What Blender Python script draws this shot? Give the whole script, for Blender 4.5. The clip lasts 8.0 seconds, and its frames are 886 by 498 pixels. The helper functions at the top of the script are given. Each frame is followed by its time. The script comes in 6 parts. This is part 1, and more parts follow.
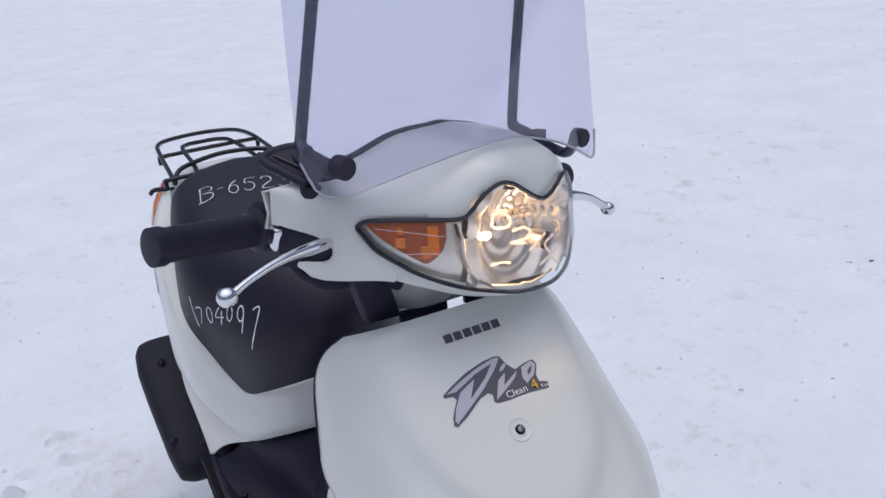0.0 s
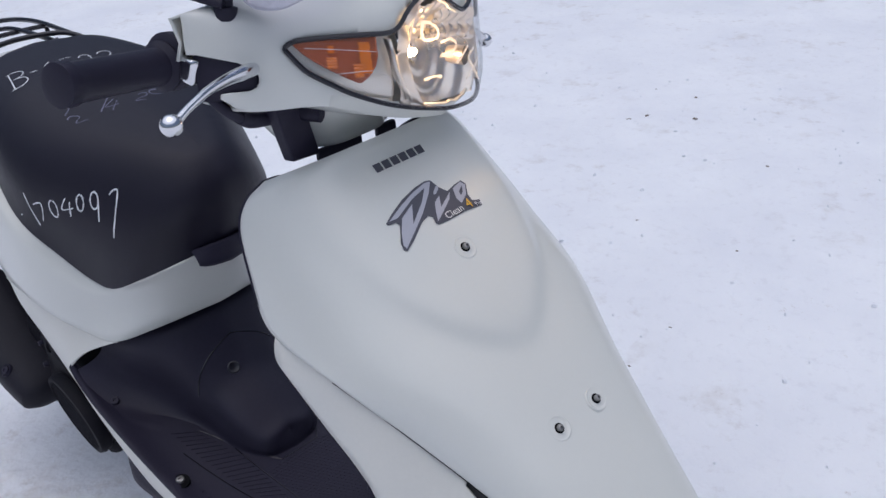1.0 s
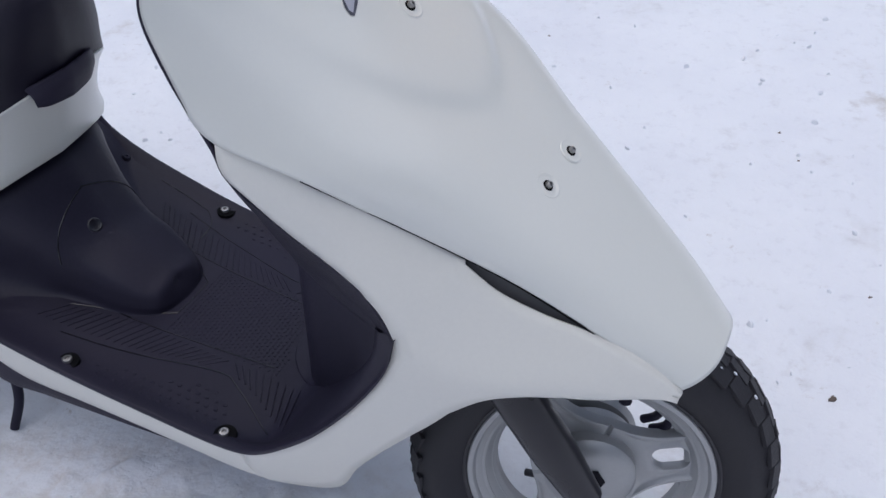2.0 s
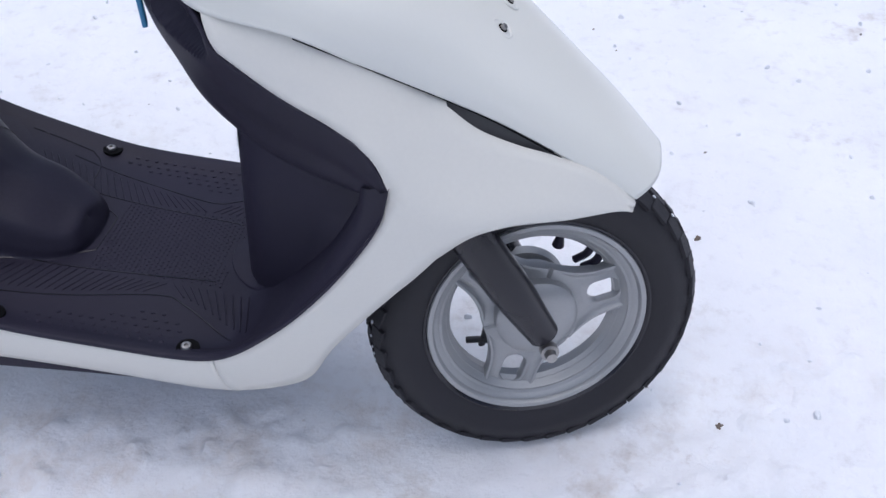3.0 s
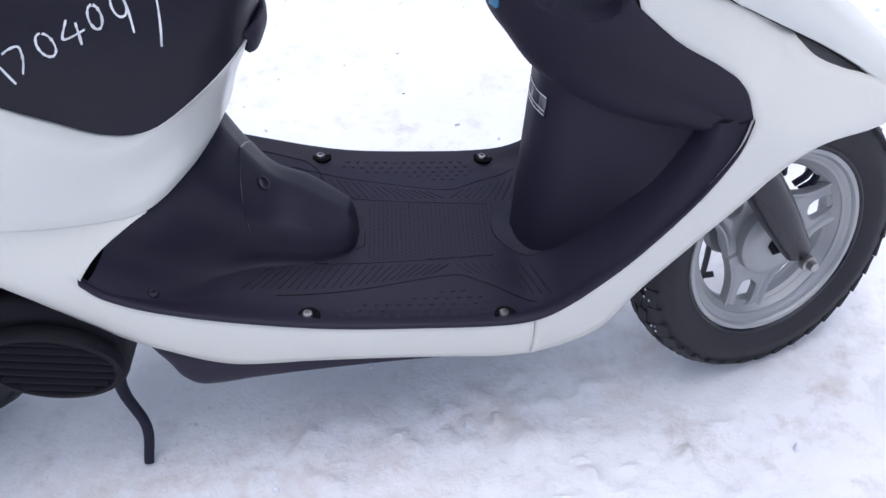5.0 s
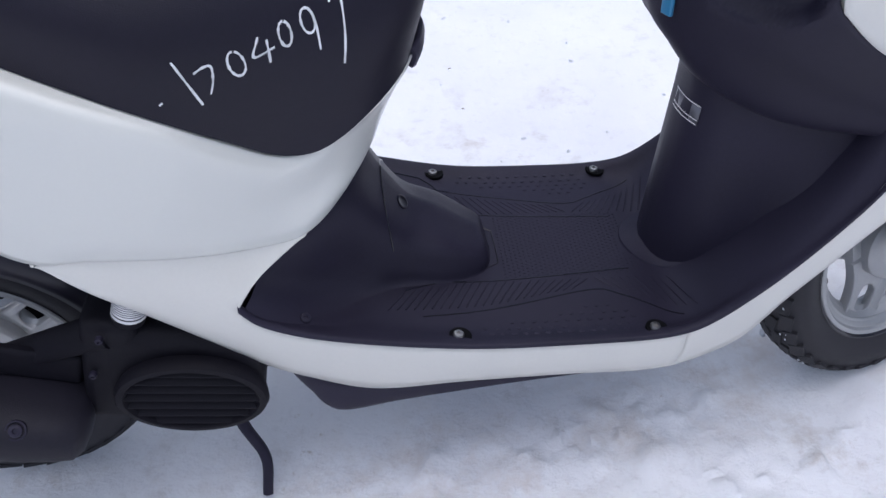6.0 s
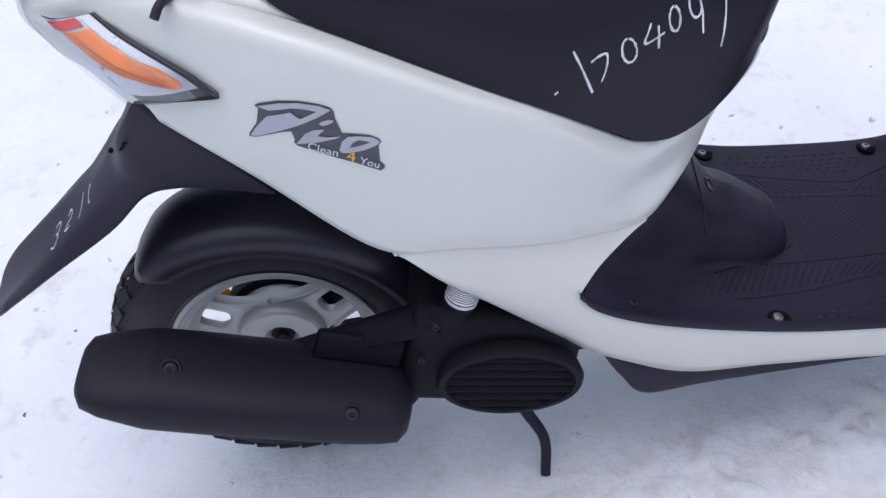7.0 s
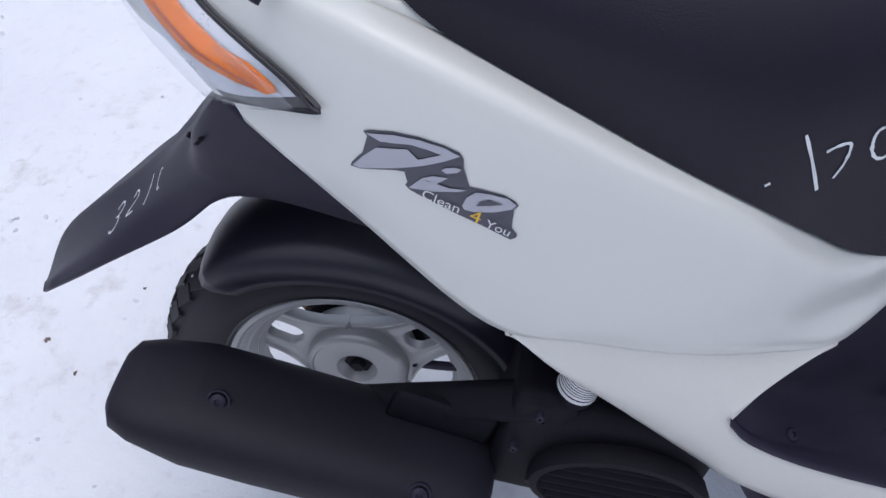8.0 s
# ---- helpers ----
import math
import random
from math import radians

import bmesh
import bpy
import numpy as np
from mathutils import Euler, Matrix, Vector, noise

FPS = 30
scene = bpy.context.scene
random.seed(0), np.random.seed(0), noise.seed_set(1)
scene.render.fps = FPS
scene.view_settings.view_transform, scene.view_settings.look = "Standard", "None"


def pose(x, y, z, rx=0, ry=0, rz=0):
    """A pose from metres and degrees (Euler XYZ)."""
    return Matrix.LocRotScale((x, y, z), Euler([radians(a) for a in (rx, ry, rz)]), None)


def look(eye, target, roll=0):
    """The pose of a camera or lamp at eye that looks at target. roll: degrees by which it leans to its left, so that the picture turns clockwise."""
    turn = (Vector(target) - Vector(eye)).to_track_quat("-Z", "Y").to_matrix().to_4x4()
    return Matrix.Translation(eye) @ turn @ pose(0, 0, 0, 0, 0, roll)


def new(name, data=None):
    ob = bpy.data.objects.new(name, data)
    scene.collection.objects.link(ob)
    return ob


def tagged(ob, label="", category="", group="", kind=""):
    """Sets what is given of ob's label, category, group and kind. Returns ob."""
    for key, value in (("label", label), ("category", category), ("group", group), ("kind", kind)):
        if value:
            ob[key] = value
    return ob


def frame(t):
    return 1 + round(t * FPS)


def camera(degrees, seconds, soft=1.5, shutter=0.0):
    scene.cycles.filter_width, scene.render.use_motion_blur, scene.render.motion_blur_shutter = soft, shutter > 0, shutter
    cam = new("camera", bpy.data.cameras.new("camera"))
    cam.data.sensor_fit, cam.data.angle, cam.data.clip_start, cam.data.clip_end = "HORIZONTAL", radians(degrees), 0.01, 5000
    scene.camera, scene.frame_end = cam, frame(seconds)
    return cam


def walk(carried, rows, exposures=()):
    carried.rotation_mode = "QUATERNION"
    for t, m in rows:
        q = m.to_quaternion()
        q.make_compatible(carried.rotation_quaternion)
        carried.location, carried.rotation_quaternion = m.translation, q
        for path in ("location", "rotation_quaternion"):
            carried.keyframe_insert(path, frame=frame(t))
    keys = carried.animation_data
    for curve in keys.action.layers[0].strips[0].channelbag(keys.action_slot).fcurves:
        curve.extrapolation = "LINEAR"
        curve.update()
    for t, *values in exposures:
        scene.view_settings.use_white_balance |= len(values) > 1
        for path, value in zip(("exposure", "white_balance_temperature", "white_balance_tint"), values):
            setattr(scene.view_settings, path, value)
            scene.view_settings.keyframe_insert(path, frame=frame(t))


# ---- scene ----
from mathutils.bvhtree import BVHTree

cam = camera(52.9, 8.0)
PATH = [
    (0, (1.588, -0.347, 1.156), (-0.084, 0.469, 0.421), -5.3),
    (0.5, (1.573, -0.435, 1.145), (0.088, 0.636, 0.341), -5.5),
    (0.7, (1.56, -0.461, 1.118), (0.141, 0.672, 0.28), -5.7),
    (1, (1.505, -0.485, 1.087), (0.203, 0.696, 0.133), -5.6),
    (1.2, (1.459, -0.501, 1.06), (0.261, 0.722, 0.026), -6.3),
    (1.5, (1.398, -0.519, 1.041), (0.33, 0.727, -0.102), -7.6),
    (1.8, (1.36, -0.542, 1.019), (0.435, 0.743, -0.203), -7.5),
    (2, (1.339, -0.562, 1.006), (0.555, 0.757, -0.277), -6.4),
    (2.2, (1.324, -0.604, 0.996), (0.661, 0.767, -0.301), -5.4),
    (3.3, (1.143, -0.737, 0.969), (0.906, 0.69, -0.412), -5.6),
    (3.5, (1.092, -0.741, 0.969), (0.889, 0.678, -0.426), -7.3),
    (3.8, (1.022, -0.75, 0.971), (0.819, 0.66, -0.433), -8.1),
    (4, (0.983, -0.761, 0.972), (0.808, 0.647, -0.437), -7.2),
    (4.2, (0.941, -0.786, 0.974), (0.812, 0.636, -0.427), -6.7),
    (4.5, (0.865, -0.828, 0.991), (0.792, 0.598, -0.41), -6.4),
    (4.7, (0.813, -0.858, 0.997), (0.762, 0.595, -0.377), -6.3),
    (5.8, (0.569, -0.828, 0.998), (0.648, 0.67, -0.325), -3.2),
    (6, (0.532, -0.821, 0.998), (0.602, 0.678, -0.324), -5.0),
    (6.3, (0.458, -0.803, 1.011), (0.494, 0.692, -0.316), -6.8),
    (6.5, (0.409, -0.81, 1.009), (0.404, 0.711, -0.291), -8.5),
    (6.8, (0.3, -0.804, 1.03), (0.258, 0.668, -0.324), -9.4),
    (7, (0.259, -0.796, 1.032), (0.18, 0.682, -0.314), -9.6),
    (7.2, (0.238, -0.769, 1.027), (0.14, 0.695, -0.332), -9.2),
    (7.5, (0.232, -0.707, 1.019), (0.047, 0.713, -0.376), -9.9),
    (7.7, (0.229, -0.662, 0.998), (0.008, 0.74, -0.411), -9.0),
    (8, (0.228, -0.599, 0.98), (-0.069, 0.796, -0.422), -5.4),
]
walk(cam, [(t, look(eye, target, roll)) for t, eye, target, roll in PATH],
     [(0.0, -0.15, 5720, 11), (1.0, -0.15, 5720, 11), (2.2, -0.02, 5720, 11), (3.3, 0.36, 5680, 12), (4.7, 0.60, 5720, 12), (5.8, 0.36, 5720, 12), (7.0, 0.31, 5720, 12), (8.0, 0.14, 5720, 12)])

# ---- light: overcast sky over snow ----
SUN_ELEVATION, SUN_TURN = radians(86), radians(150)
world = bpy.data.worlds.new("overcast")
world.use_nodes = True
scene.world = world
wn = world.node_tree
sky = wn.nodes.new("ShaderNodeTexSky")
sky.sky_type, sky.sun_disc = "NISHITA", False
sky.sun_elevation, sky.sun_rotation = SUN_ELEVATION, SUN_TURN
sky.air_density, sky.dust_density, sky.ozone_density = 1.0, 6.0, 1.0
wn.links.new(sky.outputs[0], wn.nodes["Background"].inputs[0])
wn.nodes["Background"].inputs[1].default_value = 0.07
sun = new("sun", bpy.data.lights.new("sun", "SUN"))
sun.data.energy, sun.data.angle, sun.data.color = 1.5, radians(110), (1.0, 0.98, 0.96)
sun.matrix_world = look((0, 0, 0), (-math.sin(SUN_TURN) * -1 * math.cos(SUN_ELEVATION), -math.cos(SUN_TURN) * math.cos(SUN_ELEVATION), -math.sin(SUN_ELEVATION)))


# ---- materials ----
def material(name, color, rough=0.5, metal=0.0, scale=60.0, vary=0.12, bump=0.0, bump_scale=None, coat=0.0, specular=0.5, fine=None, spread=0.06):
    """Base colour with large stains and fine grain, roughness variation and a fine relief."""
    m = bpy.data.materials.new(name)
    m.use_nodes = True
    nt = m.node_tree
    b = nt.nodes["Principled BSDF"]
    geo = nt.nodes.new("ShaderNodeNewGeometry")
    n1, n2 = nt.nodes.new("ShaderNodeTexNoise"), nt.nodes.new("ShaderNodeTexNoise")
    n1.inputs["Scale"].default_value, n1.inputs["Detail"].default_value = scale / 8, 4
    n2.inputs["Scale"].default_value, n2.inputs["Detail"].default_value = fine or scale * 6, 3
    for n in (n1, n2):
        nt.links.new(geo.outputs["Position"], n.inputs["Vector"])
    add = nt.nodes.new("ShaderNodeMath")
    add.operation = "MULTIPLY_ADD"
    nt.links.new(n2.outputs["Fac"], add.inputs[0])
    add.inputs[1].default_value = 0.4
    nt.links.new(n1.outputs["Fac"], add.inputs[2])
    ramp = nt.nodes.new("ShaderNodeMapRange")
    ramp.interpolation_type = "SMOOTHSTEP"
    ramp.inputs["From Min"].default_value, ramp.inputs["From Max"].default_value = 0.25, 1.15
    ramp.inputs["To Min"].default_value, ramp.inputs["To Max"].default_value = 1 - vary, 1 + vary
    nt.links.new(add.outputs[0], ramp.inputs["Value"])
    mul = nt.nodes.new("ShaderNodeVectorMath")
    mul.operation = "SCALE"
    mul.inputs[0].default_value = color
    nt.links.new(ramp.outputs[0], mul.inputs["Scale"])
    nt.links.new(mul.outputs[0], b.inputs["Base Color"])
    rr = nt.nodes.new("ShaderNodeMapRange")
    rr.interpolation_type = "SMOOTHSTEP"
    rr.inputs["From Min"].default_value, rr.inputs["From Max"].default_value = 0.15, 0.85
    rr.inputs["To Min"].default_value, rr.inputs["To Max"].default_value = max(0.02, rough - spread), min(1, rough + spread)
    nt.links.new(n1.outputs["Fac"], rr.inputs["Value"])
    nt.links.new(rr.outputs[0], b.inputs["Roughness"])
    b.inputs["Metallic"].default_value = metal
    b.inputs["Coat Weight"].default_value = coat
    b.inputs["Coat Roughness"].default_value = 0.08
    b.inputs["Specular IOR Level"].default_value = specular
    if bump:
        bp = nt.nodes.new("ShaderNodeBump")
        n3 = nt.nodes.new("ShaderNodeTexNoise")
        n3.inputs["Scale"].default_value, n3.inputs["Detail"].default_value = bump_scale or scale * 10, 5
        nt.links.new(geo.outputs["Position"], n3.inputs["Vector"])
        nt.links.new(n3.outputs["Fac"], bp.inputs["Height"])
        bp.inputs["Strength"].default_value, bp.inputs["Distance"].default_value = bump, 0.002
        nt.links.new(bp.outputs[0], b.inputs["Normal"])
    return m


def clear(name, color, rough=0.02, alpha=0.3):
    """A thin clear shell: tinted see-through with a glossy skin."""
    m = bpy.data.materials.new(name)
    m.use_nodes = True
    nt = m.node_tree
    nt.nodes.remove(nt.nodes["Principled BSDF"])
    tr, gl, mix = nt.nodes.new("ShaderNodeBsdfTransparent"), nt.nodes.new("ShaderNodeBsdfGlossy"), nt.nodes.new("ShaderNodeMixShader")
    lw, pw = nt.nodes.new("ShaderNodeLayerWeight"), nt.nodes.new("ShaderNodeMath")
    pw.operation = "POWER"
    pw.inputs[1].default_value = 4.0
    fr = nt.nodes.new("ShaderNodeMapRange")
    fr.inputs["To Min"].default_value, fr.inputs["To Max"].default_value = 0.04, 0.5
    nt.links.new(lw.outputs["Facing"], pw.inputs[0]), nt.links.new(pw.outputs[0], fr.inputs["Value"])
    tr.inputs[0].default_value = (*color, 1)
    gl.inputs["Roughness"].default_value = rough
    df, mix2 = nt.nodes.new("ShaderNodeBsdfDiffuse"), nt.nodes.new("ShaderNodeMixShader")
    df.inputs[0].default_value = (*color, 1)
    mix2.inputs[0].default_value = alpha
    nt.links.new(tr.outputs[0], mix2.inputs[1]), nt.links.new(df.outputs[0], mix2.inputs[2])
    nt.links.new(fr.outputs[0], mix.inputs[0])
    nt.links.new(mix2.outputs[0], mix.inputs[1]), nt.links.new(gl.outputs[0], mix.inputs[2])
    nt.links.new(mix.outputs[0], nt.nodes["Material Output"].inputs[0])
    return m


def glow(name, color, strength):
    m = bpy.data.materials.new(name)
    m.use_nodes = True
    b = m.node_tree.nodes["Principled BSDF"]
    b.inputs["Emission Color"].default_value, b.inputs["Emission Strength"].default_value = (*color, 1), strength
    return m


WHITE = material("white_paint", (0.685, 0.69, 0.645), 0.3, vary=0.02, scale=12, coat=0.35, fine=300, spread=0.03)
WHITE_MATT = material("cream_white_plastic", (0.69, 0.68, 0.63), 0.42, vary=0.04, scale=10, coat=0.1, fine=260, spread=0.06)
BLACK = material("black_plastic", (0.0215, 0.0190, 0.0350), 0.50, specular=0.24, vary=0.25, scale=40, bump=0.15, bump_scale=1500)
BLACK_GLOSS = material("glossy_black_plastic", (0.011, 0.010, 0.016), 0.28, vary=0.2, scale=40)
# Near-black that paints the shade inside panel gaps and screw hollows.
HOLLOW = material("hollow_shade_black", (0.003, 0.003, 0.004), 0.7, specular=0.1, vary=0.2)
GREY = material("dark_grey_plastic", (0.085, 0.083, 0.088), 0.5, vary=0.2, scale=40, bump=0.1)
VINYL = material("seat_vinyl", (0.0105, 0.0090, 0.0185), 0.42, specular=0.28, vary=0.25, scale=30, bump=0.25, bump_scale=900)
RUBBER = material("tyre_rubber", (0.0145, 0.0135, 0.0185), 0.66, vary=0.35, scale=60, bump=0.3, bump_scale=700)
SILVER = material("silver_wheel_paint", (0.37, 0.375, 0.38), 0.42, metal=0.4, vary=0.08, scale=50)
CHROME = material("polished_metal", (0.75, 0.75, 0.77), 0.18, metal=1.0, vary=0.08, scale=60)
STEEL = material("worn_steel", (0.35, 0.34, 0.33), 0.4, metal=1.0, vary=0.3, scale=200)
# Dark rod colour with the pane's bluish haze mixed in.
ROD = material("hazed_rod_black", (0.022, 0.021, 0.050), 0.35, specular=0.35, vary=0.15, scale=60)
GUARD = material("mudguard_black", (0.0155, 0.0140, 0.0235), 0.36, specular=0.42, vary=0.2, scale=40, bump=0.05, bump_scale=300)
MUFFLER = material("muffler_black", (0.0128, 0.0118, 0.0195), 0.6, specular=0.26, vary=0.3, scale=30, bump=0.15, bump_scale=600)
ENGINE = material("engine_black", (0.0060, 0.0053, 0.0096), 0.66, specular=0.2, vary=0.35, scale=60, bump=0.25, bump_scale=500)
DECAL_GREY = material("decal_grey", (0.07, 0.07, 0.09), 0.4, vary=0.05)
DECAL_SILVER = material("decal_silver", (0.42, 0.42, 0.47), 0.35, metal=0.3, vary=0.05)
DECAL_YELLOW = material("decal_yellow", (0.75, 0.45, 0.03), 0.4, vary=0.05)
CHALK = material("chalk_marker", (0.7, 0.72, 0.74), 0.9, vary=0.3, scale=400)
FAINT_CHALK = material("faint_chalk", (0.20, 0.20, 0.27), 0.9, specular=0.1, vary=0.6, scale=260)
AMBER = material("amber_plastic", (0.42, 0.085, 0.018), 0.2, vary=0.15, scale=100)
BRIGHT_ORANGE = material("bright_orange_plastic", (0.88, 0.21, 0.008), 0.15, vary=0.25, scale=300)
RED = material("red_plastic", (0.6, 0.02, 0.02), 0.2, vary=0.1)
REFLECTOR = material("lamp_reflector", (0.84, 0.77, 0.68), 0.3, metal=1.0, vary=0.05)
LAMP_SILVER = material("pale_lamp_reflector", (0.62, 0.63, 0.67), 0.3, metal=0.55, vary=0.25, scale=220)
ORANGE = material("orange_cable", (0.8, 0.3, 0.02), 0.4)
BLUE = material("blue_plastic", (0.03, 0.19, 0.36), 0.35)
FOIL = material("label_foil", (0.16, 0.16, 0.18), 0.35, metal=0.5, vary=0.4, scale=300)
PAPER = material("printed_label", (0.75, 0.75, 0.75), 0.6, vary=0.1)
CLEAR = clear("clear_lens", (0.95, 0.96, 0.97), alpha=0.03)
PANE = clear("smoky_screen", (0.90, 0.90, 0.965), alpha=0.05)
BULB_GLASS = glow("lit_bulb_glass", (1.0, 0.66, 0.30), 40)


def grease_pencil():
    """Pale waxy strokes on a clear lens: light comes through them from behind."""
    m = bpy.data.materials.new("pale_grease_pencil")
    m.use_nodes = True
    nt = m.node_tree
    nt.nodes.remove(nt.nodes["Principled BSDF"])
    df, tl, mix = nt.nodes.new("ShaderNodeBsdfDiffuse"), nt.nodes.new("ShaderNodeBsdfTranslucent"), nt.nodes.new("ShaderNodeMixShader")
    df.inputs[0].default_value, tl.inputs[0].default_value = (0.85, 0.84, 0.80, 1), (0.9, 0.86, 0.78, 1)
    mix.inputs[0].default_value = 0.18
    nt.links.new(df.outputs[0], mix.inputs[1]), nt.links.new(tl.outputs[0], mix.inputs[2])
    nt.links.new(mix.outputs[0], nt.nodes["Material Output"].inputs[0])
    return m


GREASE = grease_pencil()


def snow_material():
    m = bpy.data.materials.new("packed_snow")
    m.use_nodes = True
    nt = m.node_tree
    b = nt.nodes["Principled BSDF"]
    geo = nt.nodes.new("ShaderNodeNewGeometry")

    def noise_node(scale, detail=6, rough=0.55):
        n = nt.nodes.new("ShaderNodeTexNoise")
        n.inputs["Scale"].default_value, n.inputs["Detail"].default_value, n.inputs["Roughness"].default_value = scale, detail, rough
        nt.links.new(geo.outputs["Position"], n.inputs["Vector"])
        return n.outputs["Fac"]

    def ranged(fac, lo, hi):
        r = nt.nodes.new("ShaderNodeMapRange")
        r.inputs["From Min"].default_value, r.inputs["From Max"].default_value = lo, hi
        nt.links.new(fac, r.inputs["Value"])
        return r.outputs[0]

    def mixed(fac, a, c):
        x = nt.nodes.new("ShaderNodeMix")
        x.data_type = "RGBA"
        nt.links.new(fac, x.inputs["Factor"])
        if isinstance(a, tuple):
            x.inputs["A"].default_value = a
        else:
            nt.links.new(a, x.inputs["A"])
        x.inputs["B"].default_value = c
        return x.outputs["Result"]

    patch = ranged(noise_node(1.3, 5, 0.6), 0.44, 0.64)
    col = mixed(ranged(noise_node(2.4, 7, 0.6), 0.35, 0.68), (0.86, 0.87, 0.895, 1), (0.79, 0.80, 0.84, 1))
    col = mixed(ranged(noise_node(34.0, 7, 0.7), 0.55, 0.85), col, (0.70, 0.70, 0.735, 1))
    stain = nt.nodes.new("ShaderNodeMath")
    stain.operation = "MULTIPLY"
    nt.links.new(ranged(noise_node(8.5, 9, 0.68), 0.54, 0.84), stain.inputs[0])
    nt.links.new(patch, stain.inputs[1])
    col = mixed(stain.outputs[0], col, (0.42, 0.355, 0.29, 1))
    fleck = nt.nodes.new("ShaderNodeMath")
    fleck.operation = "MULTIPLY"
    nt.links.new(ranged(noise_node(60.0, 6, 0.72), 0.60, 0.74), fleck.inputs[0])
    nt.links.new(ranged(noise_node(4.0, 5, 0.65), 0.52, 0.70), fleck.inputs[1])
    col = mixed(fleck.outputs[0], col, (0.45, 0.39, 0.34, 1))
    track = nt.nodes.new("ShaderNodeVectorMath")
    track.operation = "DOT_PRODUCT"
    nt.links.new(geo.outputs["Position"], track.inputs[0])
    track.inputs[1].default_value = (-0.24, 1.0, 0.0)
    off = nt.nodes.new("ShaderNodeMath")
    off.operation = "ADD"
    bend = nt.nodes.new("ShaderNodeMath")
    bend.operation = "MULTIPLY_ADD"
    nt.links.new(noise_node(2.2, 4, 0.6), bend.inputs[0])
    bend.inputs[1].default_value, bend.inputs[2].default_value = 0.35, 0.08
    nt.links.new(track.outputs["Value"], off.inputs[0])
    nt.links.new(bend.outputs[0], off.inputs[1])
    gap = nt.nodes.new("ShaderNodeMath")
    gap.operation = "ABSOLUTE"
    nt.links.new(off.outputs[0], gap.inputs[0])
    soiled = nt.nodes.new("ShaderNodeMath")
    soiled.operation = "MULTIPLY"
    nt.links.new(ranged(gap.outputs[0], 0.17, 0.02), soiled.inputs[0])
    nt.links.new(ranged(noise_node(11.0, 8, 0.7), 0.46, 0.86), soiled.inputs[1])
    place = nt.nodes.new("ShaderNodeSeparateXYZ")
    nt.links.new(geo.outputs["Position"], place.inputs[0])
    reach, close = nt.nodes.new("ShaderNodeMath"), nt.nodes.new("ShaderNodeMath")
    reach.operation, close.operation = "SUBTRACT", "ABSOLUTE"
    nt.links.new(place.outputs["X"], reach.inputs[0])
    reach.inputs[1].default_value = 0.5
    nt.links.new(reach.outputs[0], close.inputs[0])
    local = nt.nodes.new("ShaderNodeMath")
    local.operation = "MULTIPLY"
    nt.links.new(soiled.outputs[0], local.inputs[0])
    nt.links.new(ranged(close.outputs[0], 1.4, 0.5), local.inputs[1])
    col = mixed(local.outputs[0], col, (0.58, 0.50, 0.44, 1))
    nt.links.new(col, b.inputs["Base Color"])
    b.inputs["Roughness"].default_value = 0.75
    b.inputs["Specular IOR Level"].default_value = 0.2
    b1, b2 = nt.nodes.new("ShaderNodeBump"), nt.nodes.new("ShaderNodeBump")
    nt.links.new(noise_node(21.0, 10, 0.62), b1.inputs["Height"])
    b1.inputs["Strength"].default_value, b1.inputs["Distance"].default_value = 0.6, 0.014
    nt.links.new(noise_node(150.0, 6, 0.7), b2.inputs["Height"])
    b2.inputs["Strength"].default_value, b2.inputs["Distance"].default_value = 0.45, 0.003
    nt.links.new(b1.outputs[0], b2.inputs["Normal"])
    nt.links.new(b2.outputs[0], b.inputs["Normal"])
    return m


SNOW = snow_material()
SNOW_BITS = material("loose_snow", (0.80, 0.82, 0.86), 0.8, vary=0.06, scale=80)
DIRT = material("brown_dirt", (0.15, 0.12, 0.10), 0.9, vary=0.4, scale=300)


# ---- mesh helpers ----
def thing(name, label, category, **more):
    return tagged(new(name), label, category, **more)


def part(name, bm, mat, parent, label="", smooth=True, thick=0.0, bevel=0.0, offset=-1.0, mats=()):
    me = bpy.data.meshes.new(name)
    if smooth:
        for f in bm.faces:
            f.smooth = True
    bm.normal_update()
    if thick and sum(f.normal.dot(f.calc_center_median() - Vector((0.55, 0, 0.38))) * f.calc_area() for f in bm.faces) < 0:
        bmesh.ops.reverse_faces(bm, faces=bm.faces)
    bm.to_mesh(me)
    bm.free()
    me.materials.append(mat)
    for x in mats:
        me.materials.append(x)
    ob = new(name, me)
    ob.parent = parent
    if thick:
        md = ob.modifiers.new("thickness", "SOLIDIFY")
        md.thickness, md.offset = thick, offset
    if bevel:
        md = ob.modifiers.new("edges", "BEVEL")
        md.width, md.segments, md.limit_method, md.angle_limit = bevel, 3, "ANGLE", radians(40)
    if smooth:
        me.set_sharp_from_angle(angle=radians(42))
    return tagged(ob, label) if label else ob


def spline(points, n):
    """A smooth line through the points, resampled to n points."""
    p = [Vector(q) for q in points]
    out = []
    for i in range(n):
        s = i / (n - 1) * (len(p) - 1)
        k = min(int(s), len(p) - 2)
        u = s - k
        a, b, c, d = p[max(k - 1, 0)], p[k], p[k + 1], p[min(k + 2, len(p) - 1)]
        m0, m1 = (c - a) / 2, (d - b) / 2
        if k == 0:
            m0 = c - b
        if k == len(p) - 2:
            m1 = c - b
        out.append((2 * u**3 - 3 * u**2 + 1) * b + (u**3 - 2 * u**2 + u) * m0 + (-2 * u**3 + 3 * u**2) * c + (u**3 - u**2) * m1)
    return out


